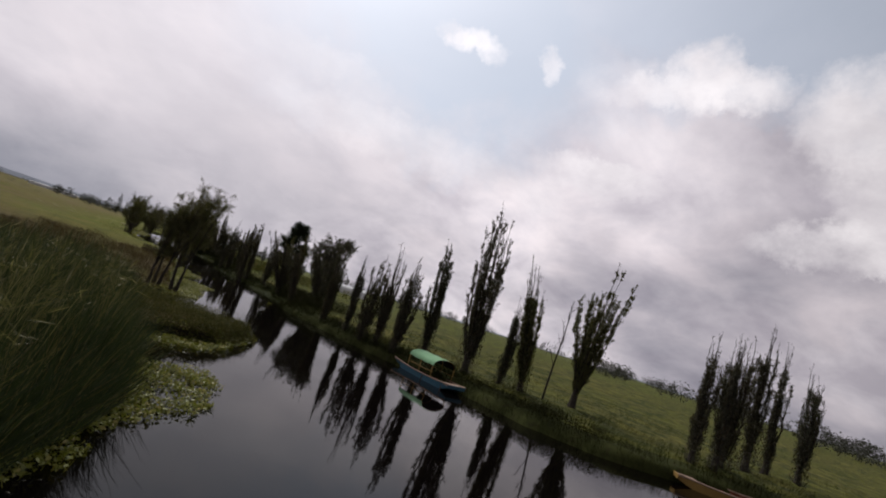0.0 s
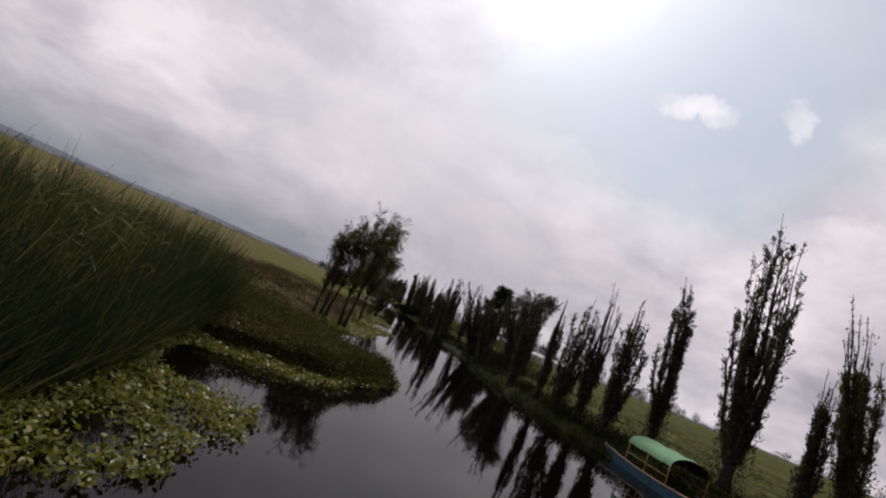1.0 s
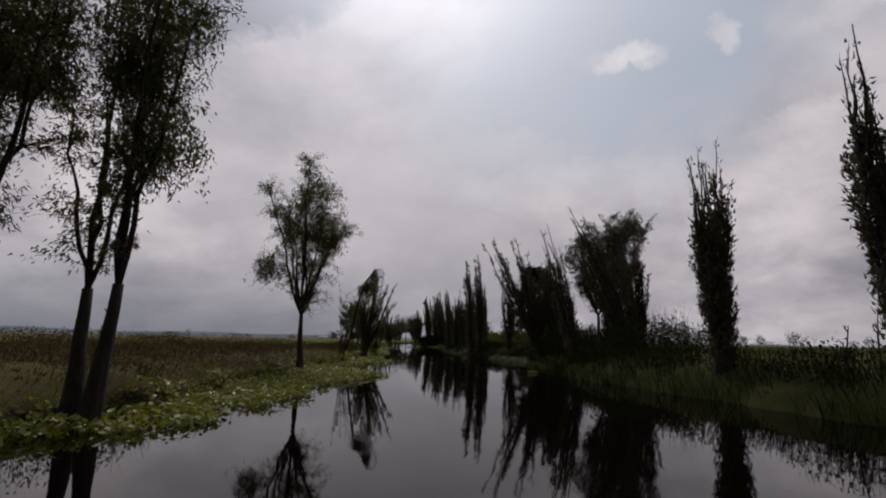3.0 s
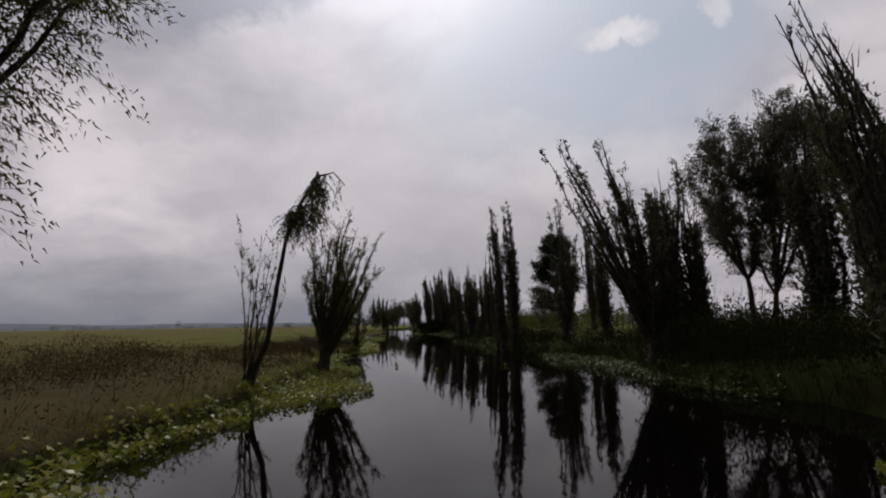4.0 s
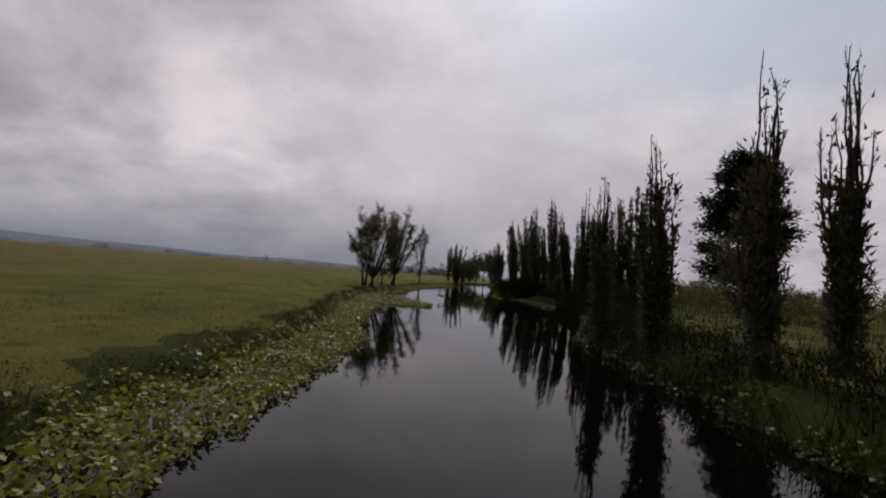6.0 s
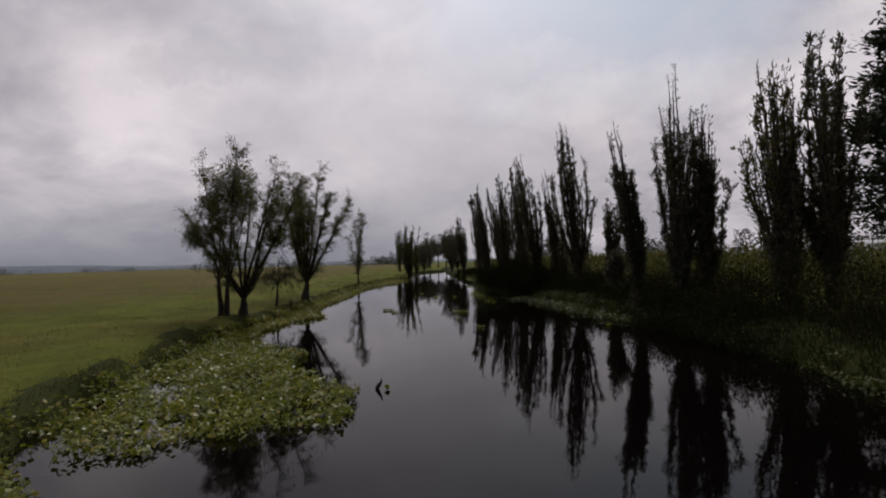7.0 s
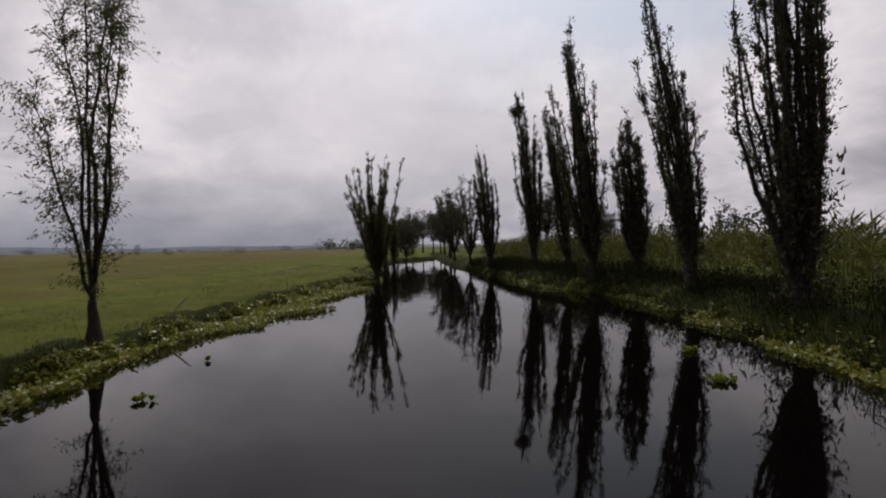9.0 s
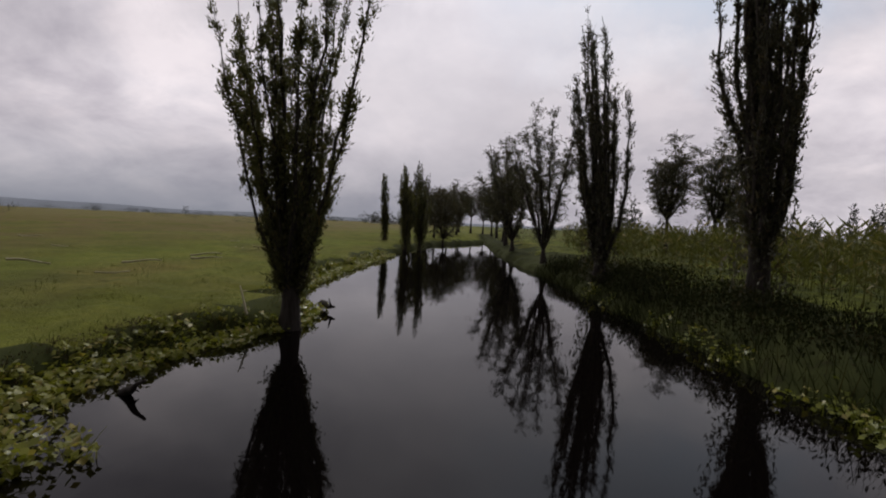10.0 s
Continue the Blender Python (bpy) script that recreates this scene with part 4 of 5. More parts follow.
rng = np.random.default_rng(7)

# bulrush stand on the near bank at the start
STAND_Y = [2.5, 5, 7, 9, 11, 14, 16, 17.5, 20, 22, 23.6]
STAND_X = [-1.2, -0.8, -0.2, 0.7, 1.2, 1.2, 0.8, 0.5, 0.6, 0.3, -1.2]
def reed_clump_blades(rng, cx, cy, tall, per=44, w=0.024):
    """Clumps of blades that fan out from their roots, the outer ones leaning most."""
    n = len(cx)
    i = np.repeat(np.arange(n), per)
    a = rng.uniform(0, 2 * np.pi, n * per)
    out = rng.uniform(0, 1, n * per) ** 0.7
    x, y = cx[i] + np.cos(a) * out * 0.26, cy[i] + np.sin(a) * out * 0.26
    z = np.maximum(gz(x, y), -0.1)
    hh = tall[i] * rng.uniform(0.55, 1.08, n * per) * (1 - 0.22 * out)
    fan = hh * (0.06 + 0.50 * out * rng.uniform(0.3, 1.1, n * per))
    tip = np.stack([np.cos(a) * fan + 0.05 * hh, np.sin(a) * fan, hh * np.sqrt(1 - 0.2 * out)], 1)
    o = np.stack([x, y, z], 1)
    mid = o + tip * [0.38, 0.38, 0.58]
    b = a + rng.normal(0, 0.9, n * per)
    side = np.stack([-np.sin(b), np.cos(b), 0 * b], 1) * (w * rng.uniform(0.6, 1.3, n * per))[:, None] / 2
    low = np.stack([o - side, o + side, mid + side * 0.85, mid - side * 0.85], 1)
    top = np.stack([mid - side * 0.85, mid + side * 0.85, o + tip + side * 0.1, o + tip - side * 0.1], 1)
    return np.concatenate([low, top])


n = 640
y = rng.uniform(2.5, 23.6, n)
x = np.interp(y, STAND_Y, STAND_X) - rng.uniform(0, 1, n) ** 1.1 * 6.4
hgt = 2.05 + 0.32 * np.clip((y - 9) / 3, 0, 1) + 0.30 * np.sin(0.9 * x + 0.5) * np.sin(0.8 * y) + rng.normal(0, 0.22, n) - 0.3 * np.clip((y - 20) / 4, 0, 1) - 0.4 * np.clip((-x - 2) / 8, 0, 1)
b1 = reed_clump_blades(rng, x, y, hgt)
n = 5000
y = rng.uniform(2.5, 23.2, n)
x = np.interp(y, STAND_Y, STAND_X) + 0.2 - rng.uniform(0, 1.1, n)
b2 = blades(rng, x, y, 1.45, 0.024, 0.62, (0.24, -0.06), np.maximum(gz(x, y), 0.0))
stuff("bulrush_stand", quads_mesh("bulrush_stand", np.concatenate([b1, b2]), M_REED), "tall dark green bulrushes with dry stalks in shallow water", "reeds")
n = 8000
y = rng.uniform(3, 22, n)
x = np.interp(y, STAND_Y, STAND_X) - 0.6 - rng.uniform(0, 1, n) * 5
x, y = tufted(rng, x, y, 1.9, 0.4)
hg = 2.05 + 0.28 * np.sin(1.3 * x + y) - 0.3 * np.clip((y - 15) / 4, 0, 1)
b3 = blades(rng, x, y, hg, 0.024, 0.3, (0.1, 0.0), np.maximum(gz(x, y), 0))
m = len(x)
pick = rng.integers(m, size=1800)
tip = np.stack([x[pick] + 0.2, y[pick], np.maximum(gz(x[pick], y[pick]), 0) + hg[pick] * rng.uniform(0.55, 1.0, 1800)], 1)
b3 = np.concatenate([b3, leaf_quads(rng, tip, rng.normal(0, 0.5, (1800, 3)) + [0.3, 0, 0.1], 0.5, 0.026)])
stuff("dry_reed_tufts", quads_mesh("dry_reed_tufts", b3, M_STRAW), "bleached straw-coloured reed tufts among green bulrushes", "reeds")

# reeds on the far bank
n = 15000
y = rng.uniform(120.6, 134.5, n)
x = np.interp(y, [120.6, 122, 126, 130, 134.5], [10.6, 9.6, 9.3, 9.7, 11.0]) + rng.uniform(0, 1, n) ** 1.3 * 4.5
x, y = tufted(rng, x, y, 1.3, -0.3)
b1 = blades(rng, x, y, 1.75 + 0.6 * np.clip((y - 124) / 4, 0, 1) + 0.5 * np.sin(1.1 * x + 0.8 * y) * np.sin(1.4 * y), 0.024, 0.3, (-0.10 + 0.12 * np.sin(2 * y), 0.1 * np.sin(1.7 * x + y)), np.maximum(gz(x, y), -0.05))
n = 1200
y = rng.uniform(120.6, 134.5, n)
x = np.interp(y, [120.6, 122, 126, 130, 134.5], [10.4, 9.4, 9.1, 9.5, 10.8]) + rng.uniform(0, 0.7, n)
b2 = blades(rng, x, y, 1.3, 0.026, 0.8, (-0.4, -0.1), np.full(n, 0.02))
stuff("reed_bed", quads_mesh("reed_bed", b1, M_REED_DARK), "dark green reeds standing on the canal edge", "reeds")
stuff("edge_sedge", quads_mesh("edge_sedge", b2, M_REED), "pale green sedge blades drooping over the canal edge", "grass")

# leafy herb growth on the grassy spit, in mounds
n = 30000
y = rng.uniform(18.9, 27.5, n)
x = left_bank(y) + 0.25 - rng.uniform(0, 1, n) ** 1.15 * 8
mound = 0.40 + 0.20 * np.sin(1.3 * x + y) + 0.16 * np.sin(2.3 * y - x) + 0.12 * np.sin(4.1 * x + 3.3 * y)
hh = np.clip((left_bank(y) + 0.4 - x) * 1.4, 0.15, 1) * np.maximum(mound, 0.12)
c = np.stack([x, y, np.maximum(gz(x, y), 0) + hh * rng.uniform(0.15, 1.0, n) ** 0.5], 1)
herb = leaf_quads(rng, c, rng.normal(0, 0.7, (n, 3)) + [0.2, 0, 0.4], 0.085, 0.034)
n = 12000
y = rng.uniform(19.0, 27.0, n)
x = left_bank(y) + 0.3 - rng.uniform(0, 1, n) * 1.3
c = np.stack([x, y, np.maximum(gz(x, y), 0) + rng.uniform(0.03, 0.34, n)], 1)
herb = np.concatenate([herb, leaf_quads(rng, c, rng.normal(0, 0.7, (n, 3)) + [0.3, 0, 0.3], 0.085, 0.036)])
n = 6000
y = rng.uniform(18.9, 27.5, n)
x = left_bank(y) + 0.1 - rng.uniform(0, 1, n) * 9
herb = np.concatenate([herb, blades(rng, x, y, 0.75, 0.011, 0.35)])
stuff("spit_herbage", quads_mesh("spit_herbage", herb, M_HERB), "mounded yellow-green herbs covering a muddy spit", "plants")

# meadow grass by the near bank
n = 40000
x, y = strip(rng, n, 24, 175, -0.15, 6.5, -1, 1.7)
keep = (y > 50) | (left_bank(y) - x < 1.6)
x, y = tufted(rng, x[keep], y[keep], 1.6, -0.3)
gr = blades(rng, x, y, 0.11, 0.014, 0.5)
n = 26000
x, y = strip(rng, n, 24, 175, -0.2, 0.75, -1)
x, y = tufted(rng, x, y, 3.0, -0.1)
gr = np.concatenate([gr, blades(rng, x, y, 0.20, 0.011, 0.6, (0.35, 0))])
stuff("meadow_grass", quads_mesh("meadow_grass", gr, M_GRASS), "short green meadow grass with tussocks at the bank", "grass")

# brown scrub between meadow and water
def scrub(name, y0, y1, d0, d1, n, h, label, mat=None, leaf=0.10):
    x, y = strip(rng, n, y0, y1, d0, d1, -1)
    x, y = tufted(rng, x, y, 1.2, -0.15)
    m = len(x)
    top = h * (0.65 + 0.35 * np.sin(0.9 * x + 1.3 * np.sin(0.7 * y))) * (1 + 0.7 * np.clip((left_bank(y) - x - 2.5) / 4, 0, 1))
    c = np.stack([x, y, gz(x, y) + top * rng.uniform(0.1, 1.0, m)], 1)
    f = leaf_quads(rng, c, rng.normal(0, 0.6, (m, 3)) + [0, 0, 0.6], leaf, leaf * 0.26)
    k = m // 8
    f = np.concatenate([f, blades(rng, x[:k], y[:k], h * 1.3, 0.009, 0.35)])
    stuff(name, quads_mesh(name, f, mat or M_BRUSH), label, "shrubs")


scrub("brown_scrub", 30.5, 62, 0.5, 13, 78000, 0.46, "dry brown scrub and tall weeds beside the meadow")
scrub("bank_scrub", 62, 73.5, 0.0, 3.0, 30000, 0.30, "tangled dry brown brush above the water plants", M_BRUSH_DARK, 0.075)
scrub("bank_tussocks", 72, 164, -0.1, 0.55, 34000, 0.15, "dark dry tussocks along the eroded bank edge", M_BRUSH_DARK, 0.065)

# long grass on the far bank, hanging over the edge, tree shade in its colour
n = 48000
x, y = strip(rng, n, 2, 176, -0.2, 3.2, 1, 1.5)
x, y = tufted(rng, x, y, 1.4, -0.5)
gr = blades(rng, x, y, 0.62, 0.017, 0.5, (-0.2, 0))
n = 26000
x, y = strip(rng, n, 2, 176, 3.0, 13, 1, 1.3)
x, y = tufted(rng, x, y, 0.9, -0.1)
gr = np.concatenate([gr, blades(rng, x, y, 0.34, 0.022, 0.45)])
stuff("bank_grass", quads_mesh("bank_grass", gr, M_BANK), "long green grass hanging over the canal edge, shade painted in", "grass")
n = 22000
x, y = strip(rng, n, 6, 176, 0.0, 2.6, 1)
x, y = tufted(rng, x, y, 0.8, 0.1)
m = len(x)
c = np.stack([x, y, gz(x, y) + rng.uniform(0.05, 1.0, m) * (0.42 + 0.25 * np.sin(0.8 * y))], 1)
stuff("bank_weeds", quads_mesh("bank_weeds", leaf_quads(rng, c, rng.normal(0, 0.7, (m, 3)), 0.10, 0.036), M_UNDER_SHADE), "broad weeds under the bank trees, dark with painted shade", "plants")

# undergrowth below the far bank's trees, their shade painted into its leaves
def thicket(y0, y1, d0, d1, n, h, label="tangled undergrowth at the feet of willows, dark with painted shade"):
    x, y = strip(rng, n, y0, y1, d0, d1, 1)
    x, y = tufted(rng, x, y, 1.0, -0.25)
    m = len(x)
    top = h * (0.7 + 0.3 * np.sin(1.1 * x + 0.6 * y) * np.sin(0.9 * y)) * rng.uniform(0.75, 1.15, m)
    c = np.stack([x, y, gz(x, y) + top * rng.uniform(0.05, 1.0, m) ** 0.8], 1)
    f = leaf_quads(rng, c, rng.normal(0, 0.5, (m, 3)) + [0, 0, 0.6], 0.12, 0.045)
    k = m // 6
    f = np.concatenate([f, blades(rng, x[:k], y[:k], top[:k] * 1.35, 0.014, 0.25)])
    stuff("undergrowth", quads_mesh("undergrowth", f, M_UNDER_SHADE), label, "shrubs")


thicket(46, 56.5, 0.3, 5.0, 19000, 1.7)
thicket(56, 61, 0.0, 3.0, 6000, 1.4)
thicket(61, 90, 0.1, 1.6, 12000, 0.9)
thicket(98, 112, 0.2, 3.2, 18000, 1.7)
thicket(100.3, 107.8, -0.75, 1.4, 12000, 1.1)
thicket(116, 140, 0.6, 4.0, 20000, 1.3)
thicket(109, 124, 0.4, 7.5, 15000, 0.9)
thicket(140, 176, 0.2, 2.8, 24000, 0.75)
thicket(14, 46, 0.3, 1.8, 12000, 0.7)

# weeds and tall grass on the far meadow
n = 58000
x, y = strip(rng, n, -2, 78, 1.2, 30, 1, 1.35)
x, y = tufted(rng, x, y, 0.9, 0.15)
x, y = tufted(rng, x, y, 2.7, -0.2)
keep = (y < 58) | (rng.uniform(0, 1, len(x)) < 0.22)
x, y = x[keep], y[keep]
m = len(x)
k = m // 2
wd = blades(rng, x[:k], y[:k], 0.46, 0.018, 0.45)
c = np.stack([x[k:], y[k:], gz(x[k:], y[k:]) + rng.uniform(0.02, 0.4, m - k)], 1)
wd = np.concatenate([wd, leaf_quads(rng, c, rng.normal(0, 0.7, (m - k, 3)) + [0, 0, 0.5], 0.085, 0.028)])
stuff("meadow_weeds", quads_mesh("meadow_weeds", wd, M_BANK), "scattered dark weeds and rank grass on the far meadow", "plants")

# ---- water hyacinth mats ----
def mat_patch(y0, y1, side, mat, label, dens=400, leaf=0.043, gap=0.72):
    bank, edge = (left_bank, left_pads) if side < 0 else (right_bank, right_pads)
    cs = []
    for yy in np.arange(y0, y1, 0.2):
        a, b = float(bank(yy)) - side * -0.25 - (1.5 if yy < 19 else 0.5 if yy < 25 else 0.0), float(edge(yy + rng.normal(0, 0.1))) + 0.22 * float(rough1(yy * 1.7, 2.0)) * 4
        wdt = (b - a) * -side
        if wdt < 0.12:
            continue
        k = rng.poisson(wdt * 0.2 * dens)
        xx = a + (b - a) * rng.uniform(0, 1.03, k)
        cs.append(np.stack([xx, yy + rng.uniform(0, 0.2, k), np.zeros(k)], 1))
    c = np.concatenate(cs)
    keep = np.sin(2.3 * c[:, 0] + 1.2 * np.sin(1.9 * c[:, 1])) * np.sin(2.0 * c[:, 1] + c[:, 0]) + rng.normal(0, 0.35, len(c)) > -gap + 0.5 * np.sin(0.9 * c[:, 1]) * np.sin(0.37 * c[:, 1] + 1)
    c = c[keep]
    clump = 0.5 + 0.5 * np.sin(3.1 * c[:, 0] + 2 * np.sin(1.3 * c[:, 1])) * np.sin(2.7 * c[:, 1] + 0.6)
    c[:, 2] = 0.02 + rng.uniform(0, 1, len(c)) ** 1.3 * (0.07 + 0.17 * clump)
    c[:, 2] += np.maximum(gz(c[:, 0], c[:, 1]), 0)
    h4 = pads(rng, c, leaf, 0.7)
    ob = stuff("water_hyacinth_mat", quads_mesh("water_hyacinth_mat", h4, mat), label, "water plants")
    k = len(c) // 5
    pick = rng.integers(len(c), size=k)
    st = blades(rng, c[pick, 0], c[pick, 1], np.full(k, 0.24), 0.014, 0.6, (0, 0), np.maximum(gz(c[pick, 0], c[pick, 1]), 0) - 0.02)
    part("stalk_layer", quads_mesh("stalk_layer", st, mat), ob)["kind"] = "stuff"


PADS = "bright yellow-green water hyacinth mat floating by the bank"
mat_patch(5, 25, -1, M_PAD, PADS, 470, 0.042)
for y0, y1 in ((29.8, 48), (48, 63), (63, 90), (90, 106)):
    mat_patch(y0, y1, -1, M_PAD, PADS)
for y0, y1, gap in ((106, 132, 0.72), (132, 158, 1.02), (158, 185, 0.8)):
    mat_patch(y0, y1, -1, M_PAD, PADS, 560, 0.049, gap)
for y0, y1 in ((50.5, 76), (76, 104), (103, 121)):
    mat_patch(y0, y1, 1, M_PAD_SHADE, "water hyacinth mat, bank shade painted into its dark green leaves")
for y0, y1 in ((121, 146), (146, 170)):
    mat_patch(y0, y1, 1, M_PAD, "yellow-green water hyacinth mat along the willow bank", 430, 0.046, -0.2)


def spoon_leaf():
    """One cupped leaf on its swollen stalk, root at the origin, blade along x."""
    v, f = [], []
    for s, w, z in ((0.0, 0.007, 0.0), (0.35, 0.010, 0.02), (0.5, 0.030, 0.035), (0.7, 0.048, 0.045), (0.88, 0.040, 0.05), (1.0, 0.006, 0.045)):
        v += [(s * 0.19, -w, z + w * 0.3), (s * 0.19, 0, z), (s * 0.19, w, z + w * 0.3)]
    for k in range(5):
        o = 3 * k
        f += [(o, o + 3, o + 4, o + 1), (o + 1, o + 4, o + 5, o + 2)]
    return mesh_from("leaf", v, f, M_PAD, True)


LEAF_MESH = spoon_leaf()


def hyacinth(seed, x, y, r):
    """A floating clump of leafy rosettes: every leaf a part."""
    g = np.random.default_rng(seed)
    ob = empty("water_hyacinth", (x, y, 0), "loose yellow-green water hyacinth floating on open water", "water plant", "drifting water hyacinths")
    r *= 0.72
    for k in range(max(2, int(2 + 150 * r * r + 10 * r))):
        a0, d0 = g.uniform(0, 6.3), r * 0.85 * g.uniform(0, 1) ** 0.6
        cx, cy = math.cos(a0) * d0, math.sin(a0) * d0 * 0.8
        for q in range(int(g.integers(8, 12))):
            lf = part("leaf", LEAF_MESH, ob)
            lf.location = (cx, cy, 0.005)
            lf.rotation_euler = (g.normal(0, 0.25), -abs(g.normal(0.75, 0.35)), g.uniform(0, 6.3))
            lf.scale = (g.uniform(0.28, 0.58),) * 3


for i, (x, y, r) in enumerate(((3.35, 115.3, 0.5), (3.86, 114.1, 0.32), (7.28, 113.61, 0.68), (7.85, 107.9, 0.25), (7.05, 110.9, 0.18), (12.6, 107.4, 0.25),
                               (7.2, 123.4, 0.3), (5.84, 124.0, 0.36), (4.61, 128.2, 0.2), (9.0, 137.4, 0.44), (9.68, 139.5, 0.3), (2.6, 127.8, 0.12),
                               (9.2, 119.5, 0.3), (9.5, 119.0, 0.2), (-0.12, 137.4, 0.26), (-0.3, 139.9, 0.12), (0.75, 147.8, 0.26), (0.9, 154.8, 0.45), (8.66, 59.3, 0.09),
                               (7.21, 60.9, 0.08), (7.11, 62.2, 0.07), (5.64, 65.8, 0.10), (5.62, 69.4, 0.10), (6.7, 69.1, 0.08), (3.3, 91.1, 0.16), (7.13, 124.2, 0.12),
                               (12.7, 47.1, 0.35), (10.7, 62.1, 0.1), (11.3, 60.5, 0.12), (5.2, 99.2, 0.12))):
    hyacinth(500 + i, x, y, r)

# ---- maize behind the far bank ----
n = 3800
y = rng.uniform(96, 196, n)
x = np.interp(y, [96, 110, 125, 150, 165, 196], [24, 20.5, 18.0, 16.2, 14.6, 13.4]) + rng.uniform(0, 1, n) ** 1.5 * 20
x = np.round(x / 0.75) * 0.75 + rng.normal(0, 0.08, n)
z = gz(x, y)
tall = rng.uniform(0.75, 1.15, n) * 2.0
w = np.repeat(np.arange(n), 9)
lv = rng.uniform(0.1, 0.95, len(w))
c = np.stack([x[w], y[w], z[w] + lv * tall[w]], 1)
a = rng.uniform(0, 2 * np.pi, len(w))
corn = leaf_quads(rng, c, np.stack([np.cos(a), np.sin(a), rng.uniform(0.1, 1.6, len(w))], 1), 0.55, 0.07)
corn = np.concatenate([corn, blades(rng, x, y, tall, 0.035, 0.05, (0, 0), z), blades(rng, np.repeat(x, 3), np.repeat(y, 3), 0.3, 0.022, 0.6, (0, 0), np.repeat(z + tall * 0.8, 3))])
stuff("maize_field", quads_mesh("maize_field", corn, M_CORN), "ripening maize field with pale tassels behind the bank", "crop")


# ---- pine and other odd trees ----
def pine(seed, at, h, r):
    g = np.random.default_rng(seed)
    ob = empty("pine_tree", at, "tall dark pine with irregular layered crown in the meadow", "tree")
    w = Wood()
    s = np.linspace(0, 1, 9)
    w.tube(np.stack([0.3 * np.sin(2 * s), 0.2 * s, -0.3 + s * h], 1), 0.32 * (1 - s) + 0.03, 7)
    leaves = []
    for i in range(96):
        u = g.uniform(0.16, 1.0)
        a = g.uniform(0, 2 * np.pi)
        reach = r * (0.25 + 0.75 * math.sin(math.pi * (1.02 - u) * 0.85)) * g.uniform(0.5, 1.0)
        p0 = np.array([0.3 * math.sin(2 * u), 0.2 * u, u * h])
        d = np.array([math.cos(a), math.sin(a), g.uniform(0.0, 0.5)])
        t = np.linspace(0, 1, 5)
        q = p0 + np.outer(t * reach, d) + np.outer(t ** 2 * 0.3, [0, 0, 1])
        w.tube(q, 0.07 * (1 - t) + 0.012, 4)
        n = int(70 + 90 * reach)
        c = q[np.minimum((g.uniform(0.35, 1, n) * 4).astype(int) + 1, 4)] + g.normal(0, 1, (n, 3)) * [0.42, 0.42, 0.26]
        leaves.append(leaf_quads(g, c, g.normal(0, 0.6, (n, 3)) + d, 0.42, 0.12))
    part("trunk", w.mesh("trunk", M_BARK), ob)
    part("crown", quads_mesh("crown", np.concatenate(leaves), M_NEEDLE), ob)


pine(300, (29.0, 110.4, 0.9), 12.9, 3.5)


def dead_tree(seed, at, h, label, mat=None, lean=(0, 0), forks=9, girth=0.09, name="dead_tree"):
    g = np.random.default_rng(seed)
    ob = empty(name, at, label, "dead tree")
    w = Wood()
    s = np.linspace(0, 1, 10)
    stem = np.stack([lean[0] * s + 0.012 * h * np.sin(5 * s + seed), lean[1] * s, -0.2 + s * h], 1)
    w.tube(stem, girth * (1 - s) ** 0.8 + 0.008, 6)
    part("trunk", w.mesh("trunk", mat or M_DRY), ob)
    for i in range(forks):
        u = g.uniform(0.35, 0.92)
        o = stem[int(u * 9)]
        a = g.uniform(0, 2 * np.pi)
        L = h * g.uniform(0.10, 0.30) * (1.3 - u)
        t = np.linspace(0, 1, 5)
        q = o + np.outer(t * L, [0.38 * math.cos(a), 0.38 * math.sin(a), 0.95]) + np.cumsum(g.normal(0, 0.012 * h ** 0.5, (5, 3)), 0)
        b = Wood()
        b.tube(q, girth * 0.35 * (1 - t) + 0.005, 4)
        for k in range(3):
            o2 = q[int(g.integers(1, 4))]
            a2 = g.uniform(0, 2 * np.pi)
            b.tube(o2 + np.outer(t * L * 0.5, [0.6 * math.cos(a2), 0.6 * math.sin(a2), 0.8]), 0.012 * (1 - t) + 0.004, 3)
        part("limb", b.mesh("limb", mat or M_DRY), ob)


dead_tree(4, (26.6, 22.0, 0.85), 7.6, "bare grey dead tree between willows", M_BARK, (0.3, 0), 11)
dead_tree(61, (3.75, 65.87, 0.05), 3.2, "thin leafless stem standing in water plants", M_BARK, (0.32, 0.1), 3, 0.012, "dead_sapling")
dead_tree(62, (4.45, 64.2, 0.0), 2.1, "bare stick rising from the water's edge", M_BARK, (0.05, 0.0), 3, 0.014, "bare_stick")
for i, (x, y, h) in enumerate(((17.6, 37.2, 1.6), (16.0, 36.3, 1.3), (19.6, 33.0, 1.5), (20.6, 30.4, 1.4), (1.6, 37.5, 1.6), (15.6, 47.6, 1.7))):
    dead_tree(70 + i, (x, y, height_at(x, y)), h, "leafless young shoot standing on the bank", M_TWIG, (0.2, 0), 6, 0.02, "bare_sapling")


